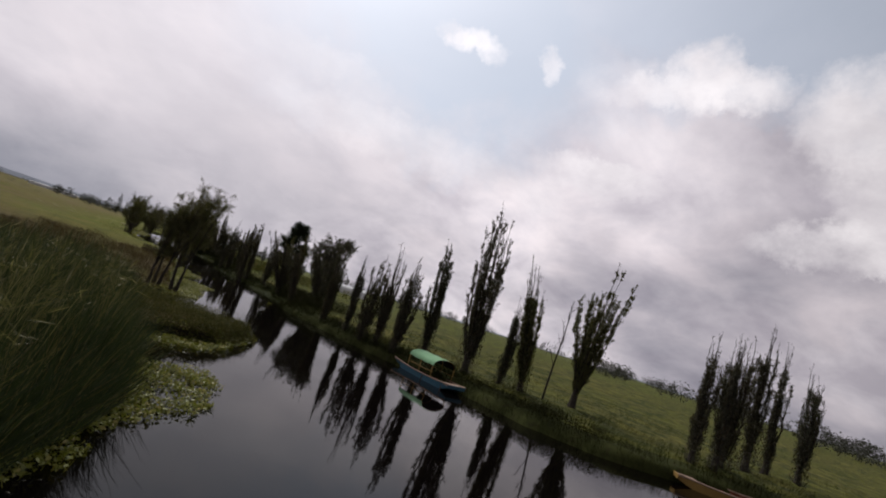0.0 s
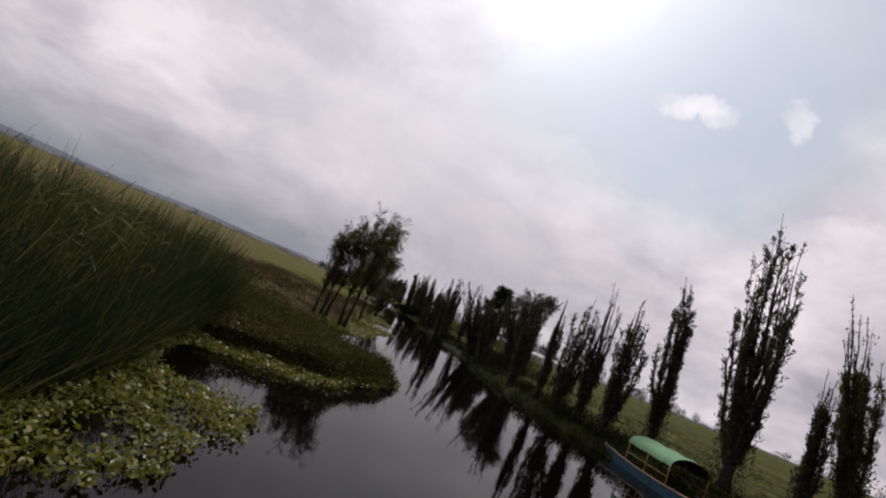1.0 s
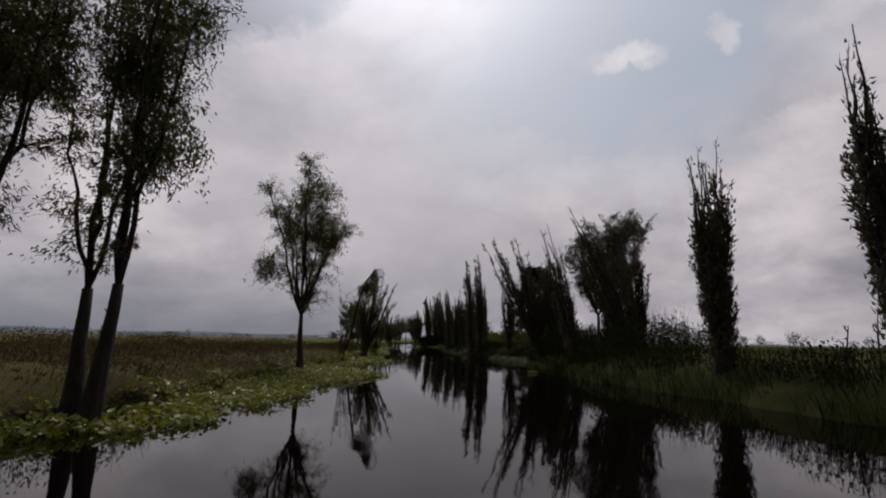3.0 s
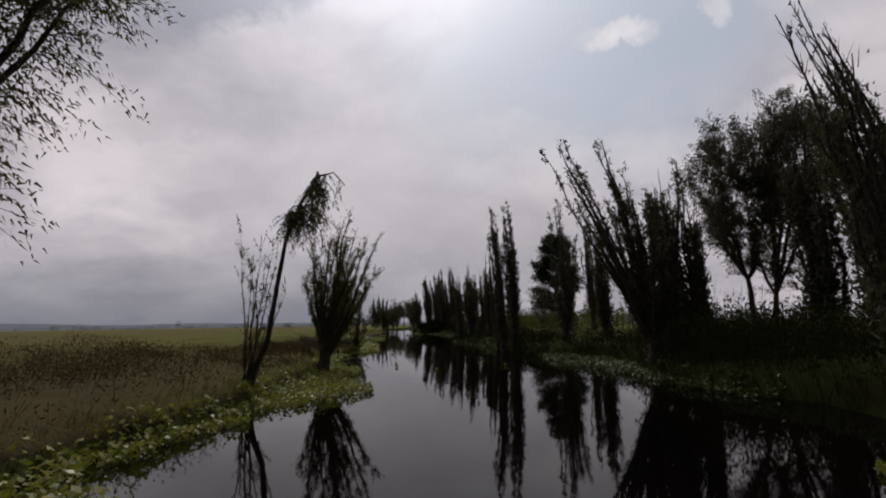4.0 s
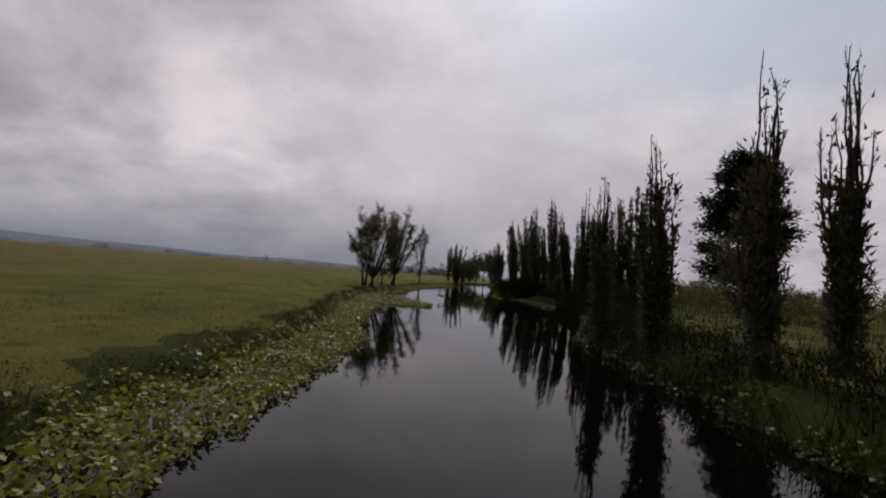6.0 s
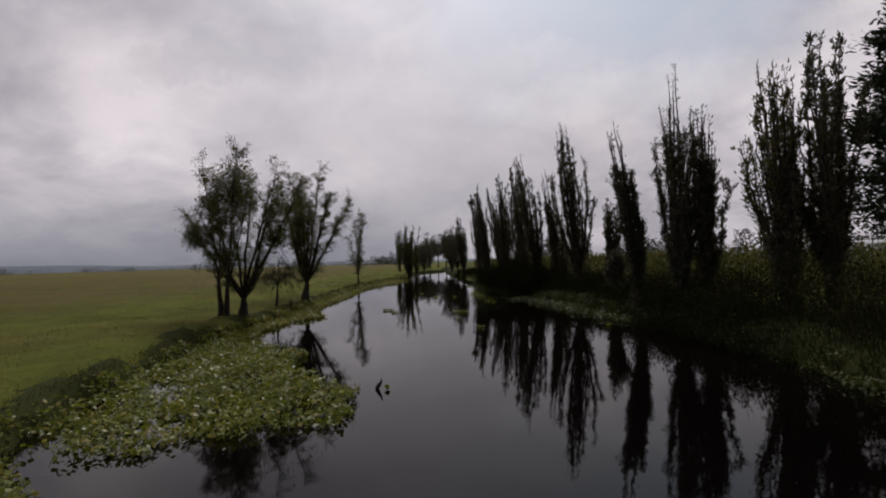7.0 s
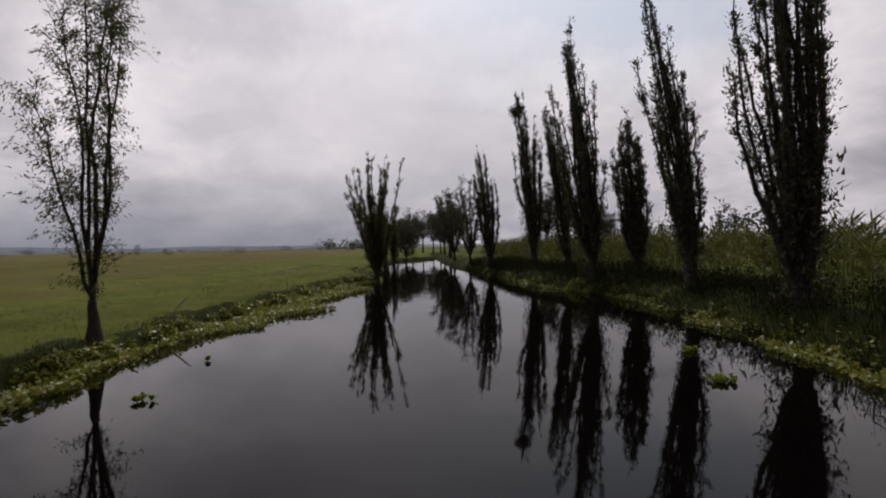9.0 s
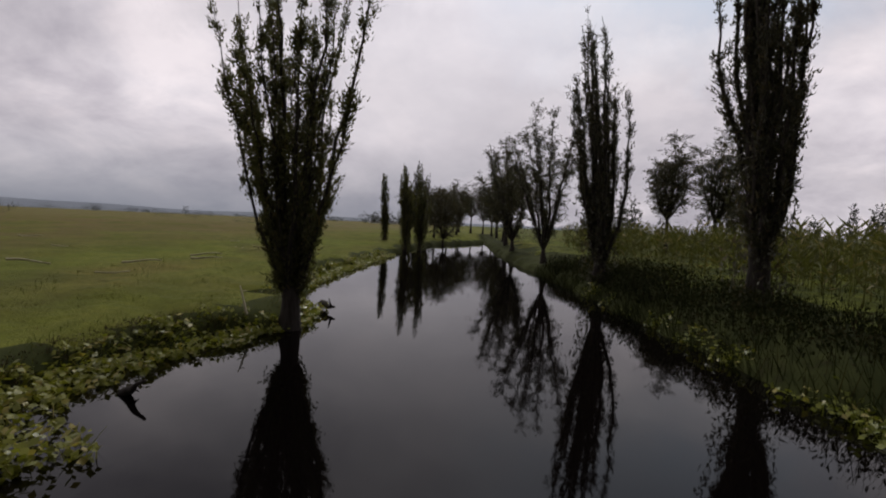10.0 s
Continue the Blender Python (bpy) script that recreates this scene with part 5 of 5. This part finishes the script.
def log(seed, a, b, r, label, name="fallen_branch", forks=4):
    g = np.random.default_rng(seed)
    a, b = np.array(a, float), np.array(b, float)
    ob = empty(name, a, label, "dead wood")
    t = np.linspace(0, 1, 7)
    q = np.outer(t, b - a) + np.cumsum(g.normal(0, 0.03, (7, 3)), 0)
    w = Wood()
    w.tube(q, r * (1 - 0.75 * t), 6)
    part("trunk", w.mesh("trunk", M_DRY if r < 0.05 else M_BARK), ob)
    for i in range(forks):
        o = q[int(g.integers(2, 6))]
        L = np.linalg.norm(b - a) * g.uniform(0.2, 0.45)
        d = (b - a) / np.linalg.norm(b - a) + g.normal(0, 0.6, 3)
        w = Wood()
        w.tube(o + np.outer(np.linspace(0, 1, 4) * L, d), r * 0.4 * np.linspace(1, 0.2, 4), 4)
        part("limb", w.mesh("limb", M_DRY if r < 0.05 else M_BARK), ob)


def brush_pile(seed, at, to, n, label):
    """A heap of broken sticks, most of them pointing one way."""
    g = np.random.default_rng(seed)
    at, to = np.array(at, float), np.array(to, float)
    ob = empty("brush_pile", at, label, "dead wood")
    for k in range(n):
        o = g.normal(0, 1, 3) * [0.28, 0.28, 0.10]
        way = (to - at) * g.uniform(0.5, 1.1) + g.normal(0, 0.22, 3)
        t = np.linspace(0, 1, 5)
        w = Wood()
        w.tube(o + np.outer(t, way) + np.cumsum(g.normal(0, 0.018, (5, 3)), 0), g.uniform(0.010, 0.028) * (1 - 0.7 * t), 5)
        part("stick", w.mesh("stick", M_DRY if g.random() < 0.35 else M_BARK), ob)


brush_pile(80, (3.0, 68.6, 0.68), (1.6, 69.3, 0.95), 30, "heap of broken grey branches lying on brush")
brush_pile(81, (4.0, 70.2, 0.55), (3.2, 70.5, 0.72), 26, "dark broken sticks heaped in bank brush")
log(82, (3.0, 69.9, 0.55), (4.75, 71.1, 0.05), 0.13, "dark fallen trunk reaching into the canal", forks=6)
log(83, (4.5, 66.0, 0.12), (5.7, 64.5, -0.05), 0.052, "forked dark stick slanting into the water", forks=1)
log(84, (2.2, 46.3, 0.6), (0.6, 47.5, 0.9), 0.04, "dry fallen branch in brown scrub", forks=5)
log(85, (6.5, 54.9, 0.12), (6.7, 53.5, -0.05), 0.06, "half-sunk rotten branch beside floating plants", forks=3)
log(86, (1.1, 163.5, 0.12), (1.45, 163.0, 0.2), 0.12, "dark lump of driftwood by a tree foot", "driftwood", 2)
log(87, (0.25, 154.85, -0.05), (0.35, 154.7, 0.22), 0.06, "broken dark stub standing in water plants", "driftwood", 3)
log(88, (0.5, 157.0, 0.02), (0.95, 156.85, 0.14), 0.07, "dark half-sunk lump of rotten wood", "driftwood", 1)
log(89, (5.0, 99.3, -0.03), (5.12, 99.15, 0.2), 0.05, "short dark stub rising from the canal", "driftwood", 2)


def bent_willow():
    """A broken stem bowed over, its leafy head hanging."""
    g = np.random.default_rng(90)
    ob = empty("bent_willow", (15.75, 110.95, height_at(15.75, 110.95)), "bowed broken willow stem with a hanging leafy head", "tree")
    w = Wood()
    t = np.linspace(0, 1, 10)
    q = np.stack([-1.75 * t ** 1.1, -0.3 * t, np.interp(t, [0, 0.3, 0.6, 0.78, 0.9, 1], [0, 1.15, 2.1, 2.35, 2.1, 1.5])], 1)
    w.tube(q, 0.06 * (1 - t) + 0.012, 6)
    part("trunk", w.mesh("trunk", M_BARK), ob)
    n = 2200
    b = g.normal(size=(n, 3))
    b *= (g.uniform(0.2, 1, n) ** 0.5 / np.linalg.norm(b, axis=1))[:, None] * [0.42, 0.36, 0.62]
    b += np.array([0.12, 0, 0.25])[None] * g.integers(0, 3, n)[:, None] * [1, 1, 1]
    part("crown", quads_mesh("crown", leaf_quads(g, q[-1] + b + [0.05, 0, -0.15], g.normal(0, 0.4, (n, 3)) + [0, 0, -0.9], 0.2, 0.045), M_LEAF), ob)


bent_willow()


def bowed_willow():
    """A thin stem arching over to one side, its head a curtain of hanging twigs, with straight young shoots at the foot."""
    g = np.random.default_rng(104)
    x, y = 4.15, 53.2
    ob = empty("bowed_willow", (x, y, height_at(x, y)), "thin bowed willow with sparse hanging feathery foliage", "tree", "willows along the canal")
    w = Wood()
    stem = np.array([(0, 0, -0.3), (0.18, 0, 0.4), (0.42, -0.1, 0.9), (0.66, -0.35, 2.15), (0.86, -0.55, 3.1), (1.2, -0.75, 3.9), (1.6, -0.95, 4.45), (1.95, -1.05, 4.5), (2.2, -1.1, 4.2)])
    w.tube(stem, 0.8 * np.array([0.10, 0.085, 0.075, 0.062, 0.052, 0.04, 0.03, 0.018, 0.01]), 7)
    part("trunk", w.mesh("trunk", M_BARK), ob)
    boughs = [stem[4:]]
    for i in range(20):
        o = stem[4] + (stem[6] - stem[4]) * g.uniform(0, 1)
        t = np.linspace(0, 1, 5)
        way = np.array([g.uniform(-0.45, 0.75), g.uniform(-0.9, 0.7), g.uniform(0.2, 0.6)])
        q = o + np.outer(t, way * g.uniform(0.5, 1.2)) + np.outer(t ** 2.2, [0, 0, -g.uniform(0.3, 0.8)])
        b = Wood()
        b.tube(q, 0.020 * (1 - 0.8 * t), 4)
        part("limb", b.mesh("limb", M_BARK), ob)
        boughs.append(q)
    paths = []
    for q in boughs:                       # hanging twigs
        for k in range(15):
            u = g.uniform(0.15, 1) * (len(q) - 1)
            j = min(int(u), len(q) - 2)
            o = q[j] + (q[j + 1] - q[j]) * (u - j)
            L = g.uniform(0.25, 0.85)
            s = np.linspace(0, 1, 4)
            paths.append(o + np.outer(s, [g.normal(0, 0.2), g.normal(0, 0.2), 0.05]) + np.outer(s ** 1.3, [0, 0, -L]) + g.normal(0, 0.015, (4, 3)))
    for k in range(9):                     # upright shoots
        a = g.uniform(0, 6.3)
        top = np.array([g.uniform(-0.1, 0.7), g.uniform(-0.4, 0.4), g.uniform(1.6, 3.5)])
        s = np.linspace(0, 1, 7)
        q = np.outer(s, top) + np.array([0.12 * math.cos(a), 0.12 * math.sin(a), 0]) + np.cumsum(g.normal(0, 0.025, (7, 3)), 0) * [1, 1, 0]
        b = Wood()
        b.tube(q, 0.024 * (1 - 0.85 * s), 4)
        part("shoot", b.mesh("shoot", M_BARK), ob)
        for m in range(16):
            o = q[int(g.integers(1, 7))]
            n = np.array([g.normal(0, 0.14), g.normal(0, 0.14), g.uniform(0.2, 0.5)])
            paths.append(o + np.outer(np.linspace(0, 1, 4), n))
    P = np.array(paths)
    m = len(P)
    twigs = twig_tris(P, 0.006, ((0, 2), (1, 3)))
    i = np.repeat(np.arange(m), 10)
    t = g.uniform(0.1, 1, len(i)) * 3
    j = np.minimum(t.astype(int), 2)
    c = P[i, j] + (P[i, j + 1] - P[i, j]) * (t - j)[:, None]
    leaves = leaf_tris(g, c, g.normal(0, 0.45, (len(i), 3)) + [0, 0, -0.7], 0.09, 0.022)
    part("crown", quads_mesh("crown", np.concatenate([leaves, twigs]), M_LEAF_LIGHT, k=3, second=M_TWIG, split=len(leaves)), ob)


bowed_willow()

# ---- pale dry stems lying on the meadow and leaning at its edge ----
def reed_stem(seed, x, y, length, turn, rise=0.0, r=0.022):
    """A cut reed stem with a kink and a frayed, thinner end; lies on the grass or leans out of it."""
    g = np.random.default_rng(seed)
    s = np.linspace(0, 1, 6)
    along = np.array([math.cos(turn), math.sin(turn)])
    w = Wood()
    p = np.zeros((6, 3))
    p[:, :2] = np.outer((s - 0.5 * (rise == 0)) * length * math.cos(rise), along) + np.cumsum(g.normal(0, 0.012, (6, 2)) * length, 0)
    px, py = x + p[:, 0], y + p[:, 1]
    p[:, 2] = (gz(px, py) if rise == 0 else gz(np.full(6, x), np.full(6, y))) + 0.13 + s * length * math.sin(rise)
    p[:, 0], p[:, 1] = px, py
    w.tube(p, r * (1 - 0.5 * s), 6)
    fork = p[4] + np.outer(np.linspace(0, 1, 3), np.array([along[1], -along[0], 0.1]) * 0.16 * length)
    w.tube(fork, r * np.array([0.5, 0.4, 0.25]), 5)
    label = "pale dry reed stem lying on cropped meadow grass" if rise == 0 else "pale bleached stick leaning out of the bank"
    tagged(new("dry_stem", w.mesh("dry_stem", M_PALE)), label, "stick", group="dry stems on the meadow")


M_PALE = mat_bark("bleached_reed", (0.30, 0.26, 0.17), (0.55, 0.50, 0.36))
g = np.random.default_rng(88)
for i in range(26):
    reed_stem(880 + i, float(left_bank(150.0)) - 2.0 - 17 * g.uniform(0, 1) ** 1.2, g.uniform(128, 182), g.uniform(0.5, 1.5), g.normal(0, 0.5), 0.0, g.uniform(0.022, 0.042))
for i, (d, y, length, turn, rise) in enumerate(((0.5, 151.0, 0.8, 2.2, 1.1), (0.25, 160.5, 0.7, 2.4, 0.9), (0.7, 143.5, 0.6, 0.6, 0.8))):
    reed_stem(910 + i, float(left_bank(y)) - d, y, length, turn, rise, 0.028)


# ---- boats ----
M_HULL = mat_plain("blue_hull_paint", (0.045, 0.13, 0.19), (0.085, 0.20, 0.27), 2.5, 0.5, (1, 4, 1), 0.25, 0.4, (0.05, 0.06, 0.06))
M_RED = mat_plain("worn_red_deck", (0.13, 0.035, 0.022), (0.21, 0.075, 0.045), 4.0, 0.75, (6, 1, 1), 0.35, 0.2, (0.10, 0.07, 0.05))
M_RIM = mat_plain("pale_gunwale", (0.30, 0.20, 0.14), (0.45, 0.33, 0.25), 5.0, 0.65, (5, 1, 1), 0.3, 0.3, (0.14, 0.09, 0.06))
M_POST = mat_plain("yellow_painted_post", (0.36, 0.22, 0.06), (0.48, 0.31, 0.10), 6.0, 0.6, (1, 1, 3), 0.2, 0.3, (0.2, 0.12, 0.05))
M_CANOPY = mat_plain("green_canvas", (0.20, 0.42, 0.22), (0.30, 0.54, 0.30), 1.6, 0.7, (1, 3, 1), 0.35, 0.3, (0.16, 0.30, 0.17))
M_LINING = mat_plain("dark_lining", (0.02, 0.025, 0.02), (0.045, 0.05, 0.04), 3.0, 0.9)


def box(bm, size, at, rot=None):
    m = Matrix.Translation(at) @ (rot or Matrix()) @ Matrix.Diagonal((*size, 1))
    bmesh.ops.create_cube(bm, size=1, matrix=m)


def bm_part(name, bm, mat, parent, label="", bevel=0.0):
    if bevel:
        bmesh.ops.bevel(bm, geom=bm.edges[:], offset=bevel, segments=1, affect="EDGES")
    me = bpy.data.meshes.new(name)
    bm.to_mesh(me)
    bm.free()
    me.materials.append(mat)
    return part(name, me, parent, label)


def punt(at, heading, label, length=7.4, width=1.75, canopy=True, hull=None):
    """A flat-bottomed canal punt with raked ends."""
    ob = empty("canal_boat", at, label, "boat")
    ob.rotation_euler = (0, 0, radians(heading))
    n = 13
    t = np.linspace(-1, 1, n)
    yy = t * length / 2
    half = width / 2 * (1 - 0.22 * np.abs(t) ** 3)
    floor = -0.12 + 0.40 * np.maximum(0, np.abs(t) - 0.62) ** 1.3 / 0.38 ** 1.3 * 0.9
    top = 0.34 + 0.12 * t ** 2
    # outer skin and inner skin, with a wall of 5 cm
    outer = [[(-half[i], yy[i], top[i]), (-half[i] * 0.88, yy[i] * 0.985, floor[i]), (half[i] * 0.88, yy[i] * 0.985, floor[i]), (half[i], yy[i], top[i])] for i in range(n)]
    me = grid_mesh("hull", np.array(outer), 4, hull or M_HULL, False)
    shell = part("hull", me, ob, "blue painted planked hull")
    inner = [[(-half[i] + 0.05, yy[i] * 0.985, top[i] - 0.01), (-half[i] * 0.86 + 0.05, yy[i] * 0.96, max(floor[i] + 0.06, 0.0)),
              (half[i] * 0.86 - 0.05, yy[i] * 0.96, max(floor[i] + 0.06, 0.0)), (half[i] - 0.05, yy[i] * 0.985, top[i] - 0.01)] for i in range(n)]
    part("deck", grid_mesh("deck", np.array(inner), 4, M_RED, False), ob, "worn red inner planking")
    for sgn in (-1, 1):
        w = Wood()
        w.tube(np.stack([sgn * (half - 0.02), yy, top + 0.01], 1), np.full(n, 0.045), 6)
        part("gunwale", w.mesh("gunwale", M_RIM), shell)
        bm = bmesh.new()
        box(bm, (half[0] * 2, 0.05, top[0] - floor[0]), (0, sgn * (length / 2 - 0.02), (top[0] + floor[0]) / 2))
        bm_part("transom", bm, hull or M_HULL, ob, bevel=0.008)
        bm = bmesh.new()
        box(bm, (half[1] * 2 - 0.06, 0.95, 0.035), (0, sgn * (length / 2 - 0.5), top[1] - 0.03))
        bm_part("end_deck", bm, M_RIM, ob, "sun-bleached end planks", bevel=0.006)
    for k in (-0.45, -0.15, 0.15, 0.45):
        bm = bmesh.new()
        box(bm, (width - 0.2, 0.24, 0.035), (0, k * length * 0.62, 0.24))
        bm_part("bench", bm, M_RED, ob, bevel=0.006)
    if canopy:
        y0, y1, z0, rise = -1.6, 1.3, 1.12, 0.48
        hw = width / 2 + 0.04
        a = np.linspace(0, np.pi, 13)
        rows = []
        for y in np.linspace(y0, y1, 9):
            sag = 0.02 * math.sin((y - y0) * 5.4)
            rows.append([(-hw * math.cos(b), y, z0 + sag + rise * math.sin(b) ** 0.85) for b in a])
        up = np.array(rows)
        roof = part("canopy", grid_mesh("canopy", up, 13, M_CANOPY), ob, "arched pale green canvas roof")
        part("lining", grid_mesh("lining", up * [0.985, 1, 1] - [0, 0, 0.025], 13, M_LINING), roof, "dark underside")
        for y in (y0 + 0.08, (y0 + y1) / 2, y1 - 0.08):
            for sgn in (-1, 1):
                w = Wood()
                w.tube([(sgn * (hw - 0.06), y, 0.36), (sgn * (hw - 0.05), y, 0.75), (sgn * (hw - 0.03), y, z0 + 0.06)], [0.03, 0.028, 0.028], 6)
                part("post", w.mesh("post", M_POST), ob)
            w = Wood()
            w.tube([(-(hw - 0.02) * math.cos(b), y, z0 - 0.02 + rise * math.sin(b) ** 0.85) for b in a], np.full(13, 0.02), 5)
            part("hoop", w.mesh("hoop", M_POST), roof)
        for sgn in (-1, 1):
            w = Wood()
            w.tube([(sgn * (hw - 0.05), y0, 0.72), (sgn * (hw - 0.05), y1, 0.72)], [0.022, 0.022], 5)
            part("rail", w.mesh("rail", M_POST), ob)
    return ob


punt((18.35, 24.6, 0.02), 3.0, "blue punt with red deck and green canopy moored by bank", 6.6)
punt((28.0, 9.6, 0.02), 48.0, "worn open wooden punt moored below the willows", 6.0, 1.5, False, M_POST)
for i, (x, y) in enumerate(((17.1, 28.2), (17.2, 23.4), (17.4, 21.4))):
    w = Wood()
    w.tube([(0, 0, -0.5), (0.03, 0.02, 0.35)], [0.035, 0.03], 6)
    ob = new("mooring_stake", w.mesh("mooring_stake", M_BARK))
    ob.location = (x, y, 0)
    tagged(ob, "dark wooden stake standing in the water", "stake", "mooring stakes")

# ---- far things ----
M_WHITE = mat_plain("greenhouse_film", (0.62, 0.63, 0.64), (0.78, 0.78, 0.78), 0.4, 0.5, (1, 1, 1), 0.1, 0.4, (0.5, 0.5, 0.5))


def greenhouse(x, y, w, length, h, turn, label, n=7):
    ob = empty("greenhouse", (x, y, 0.6), label, "greenhouse", "white greenhouses")
    ob.rotation_euler = (0, 0, radians(turn))
    a = np.linspace(0, np.pi, n)
    rows = [[(-w / 2 * math.cos(b), yy, h * (0.45 + 0.55 * math.sin(b)) if 0 < b < 3.1 else 0.0) for b in a] for yy in np.linspace(-length / 2, length / 2, 5)]
    part("film", grid_mesh("film", np.array(rows), n, M_WHITE), ob)
    for s in (0, -1):
        v = [rows[s][k] for k in range(n)]
        me = mesh_from("end_wall", v, [tuple(range(n))], M_WHITE)
        part("end_wall", me, ob)


greenhouse(64, 161, 8, 16, 3.4, 62, "white plastic greenhouse beyond the far bank")
for k in range(4):
    greenhouse(-147 + 11.5 * k, 880 + 4 * k, 8, 20, 4.6, 85, "white plastic greenhouse far across the meadow")


def far_wood(name, spots, seed, label, mat=None):
    """Distant woods: many leaf masses on short stems, in one mesh."""
    g = np.random.default_rng(seed)
    out = []
    for x, y, h, r, tall in spots:
        n = 240 if r < 2.5 else int(min(300, 60 + 45 * r)) if h * r < 70 and r < 7 else 70
        b = g.normal(size=(n, 3))
        b *= (g.uniform(0.25, 1, n) ** 0.45 / np.linalg.norm(b, axis=1))[:, None]
        lump = 1 + 0.35 * np.sin(5 * b[:, 0] + x) * np.sin(4 * b[:, 2] + y)
        c = np.stack([x + b[:, 0] * r * lump, y + b[:, 1] * r * lump, 0.6 + h * 0.56 + b[:, 2] * h * 0.46 * lump], 1)
        s = (0.075 if r < 2.5 else 0.11) * h
        out.append(leaf_quads(g, c, g.normal(0, 0.6, (n, 3)) + [0, 0, 0.7 if tall else 0.1], s * (1.2 if tall else 1.0), s * (0.35 if tall else 0.6)))
        stem = np.array([[x, y, 0.2]])
        out.append(leaf_quads(g, np.repeat(stem, 3, 0), np.array([[0, 0, 1.0]] * 3), h * 0.6, 0.05 * h))
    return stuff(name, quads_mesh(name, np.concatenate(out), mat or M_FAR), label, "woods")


g = np.random.default_rng(31)
spots = []
for k in range(260):           # low dark line across the far meadow
    az = radians(g.uniform(-82, -4))
    d = g.uniform(520, 1300)
    spots.append((5 + d * math.sin(az), 60 + d * math.cos(az), g.uniform(3.0, 7.5), g.uniform(6, 16), False))
for k in range(55):            # nearer groups beside the end of the canal
    az = radians(g.uniform(-11, -1))
    d = g.uniform(300, 560)
    spots.append((2 + d * math.sin(az), 110 + d * math.cos(az), g.uniform(4.5, 8.5), g.uniform(1.6, 4), g.random() < 0.5))
for x, y, h in ((-22, 395, 14), (-16, 380, 12), (-28, 400, 10), (-184, 450, 7), (-120, 330, 3.2), (-150, 420, 4), (-60, 300, 2.5), (-48, 262, 2.2), (-80, 290, 2.6), (-96, 300, 1.8), (-40, 240, 1.6), (-105, 255, 2.0)):
    spots.append((x, y, h, 1.6 if h > 9 else 2.2, h > 9))
far_wood("far_tree_line_west", spots, 32, "low dark line of horizon trees, greyed by painted haze")
spots = []
for k in range(130):
    az = radians(g.uniform(8, 95))
    d = g.uniform(300, 900)
    spots.append((10 + d * math.sin(az), 40 + d * math.cos(az), g.uniform(6, 13), g.uniform(3, 9), g.random() < 0.15))
for k in range(46):            # edge of the wood seen past the first willows
    az = radians(g.uniform(52, 88))
    d = g.uniform(230, 300)
    spots.append((d * math.sin(az), d * math.cos(az), g.uniform(5, 9.5), g.uniform(3, 6.5), False))
for k in range(26):
    spots.append((g.uniform(45, 110), g.uniform(185, 300), g.uniform(6, 10.5), g.uniform(0.8, 2.2), g.random() < 0.6))
far_wood("far_tree_line_east", spots, 33, "line of trees behind the fields, greyed by painted haze")

FAR = "distant willow on the canal bank"
for i, (x, y, h, r, form) in enumerate(((-7.2, 233, 12.0, 1.1, "column"), (-5.4, 236, 13.0, 1.2, "column"), (-4.0, 240, 11.2, 1.3, "column"), (-0.2, 214, 6.5, 1.9, "round"),
                                        (0.8, 226, 7.5, 2.4, "round"), (2.0, 238, 9.0, 2.8, "round"), (8.4, 200, 9.4, 2.0, "vase"), (8.9, 212, 9.0, 2.2, "round"),
                                        (8.8, 226, 9.6, 2.4, "vase"), (8.6, 243, 10.0, 2.6, "round"), (4.4, 268, 12.5, 3.4, "round"), (7.4, 271, 11.0, 3.2, "round"),
                                        (1.2, 275, 13.5, 3.6, "round"), (-1.2, 197, 5.5, 1.3, "vase"), (10.5, 266, 11.5, 3.0, "round"),
                                        (19.7, 188, 9.0, 1.6, "round"), (24.2, 190, 9.8, 1.9, "round"), (33, 204, 7.5, 1.6, "round"))):
    z = max(0.2, height_at(x, min(y, 260.0)))
    tree(400 + i, (x, y, z), h, r, (0.2, 0), form=form, leaf=1.6, size=1.35, limbs=None if form == "column" else 11, label=FAR, start=0.14 if form == "column" else 0.28, group="far willows")

# hills under the cloud, air haze painted into their blue-grey
M_HILL = mat_plain("hillside_haze_tint", (0.215, 0.235, 0.27), (0.255, 0.275, 0.31), 0.004, 1.0, (1, 1, 1), 0.0, 0.0)
rows = []
for j, d in enumerate((3000, 3350, 3800)):
    row = []
    for az in np.linspace(-100, 100, 120):
        west = 0.5 - 0.5 * math.tanh((az + 8) / 14)
        top = 9 + west * (34 + 12 * math.sin(az * 0.11 + 1) + 4 * math.sin(az * 0.47)) + 4 * math.sin(az * 0.23)
        row.append((d * math.sin(radians(az)), d * math.cos(radians(az)), (-20.0, top * 0.55, top)[j]))
    rows.append(row)
tagged(new("backdrop", grid_mesh("backdrop", np.array(rows), 120, M_HILL)), "distant hills with blue-grey haze painted into their colour", "hills", kind="structure")
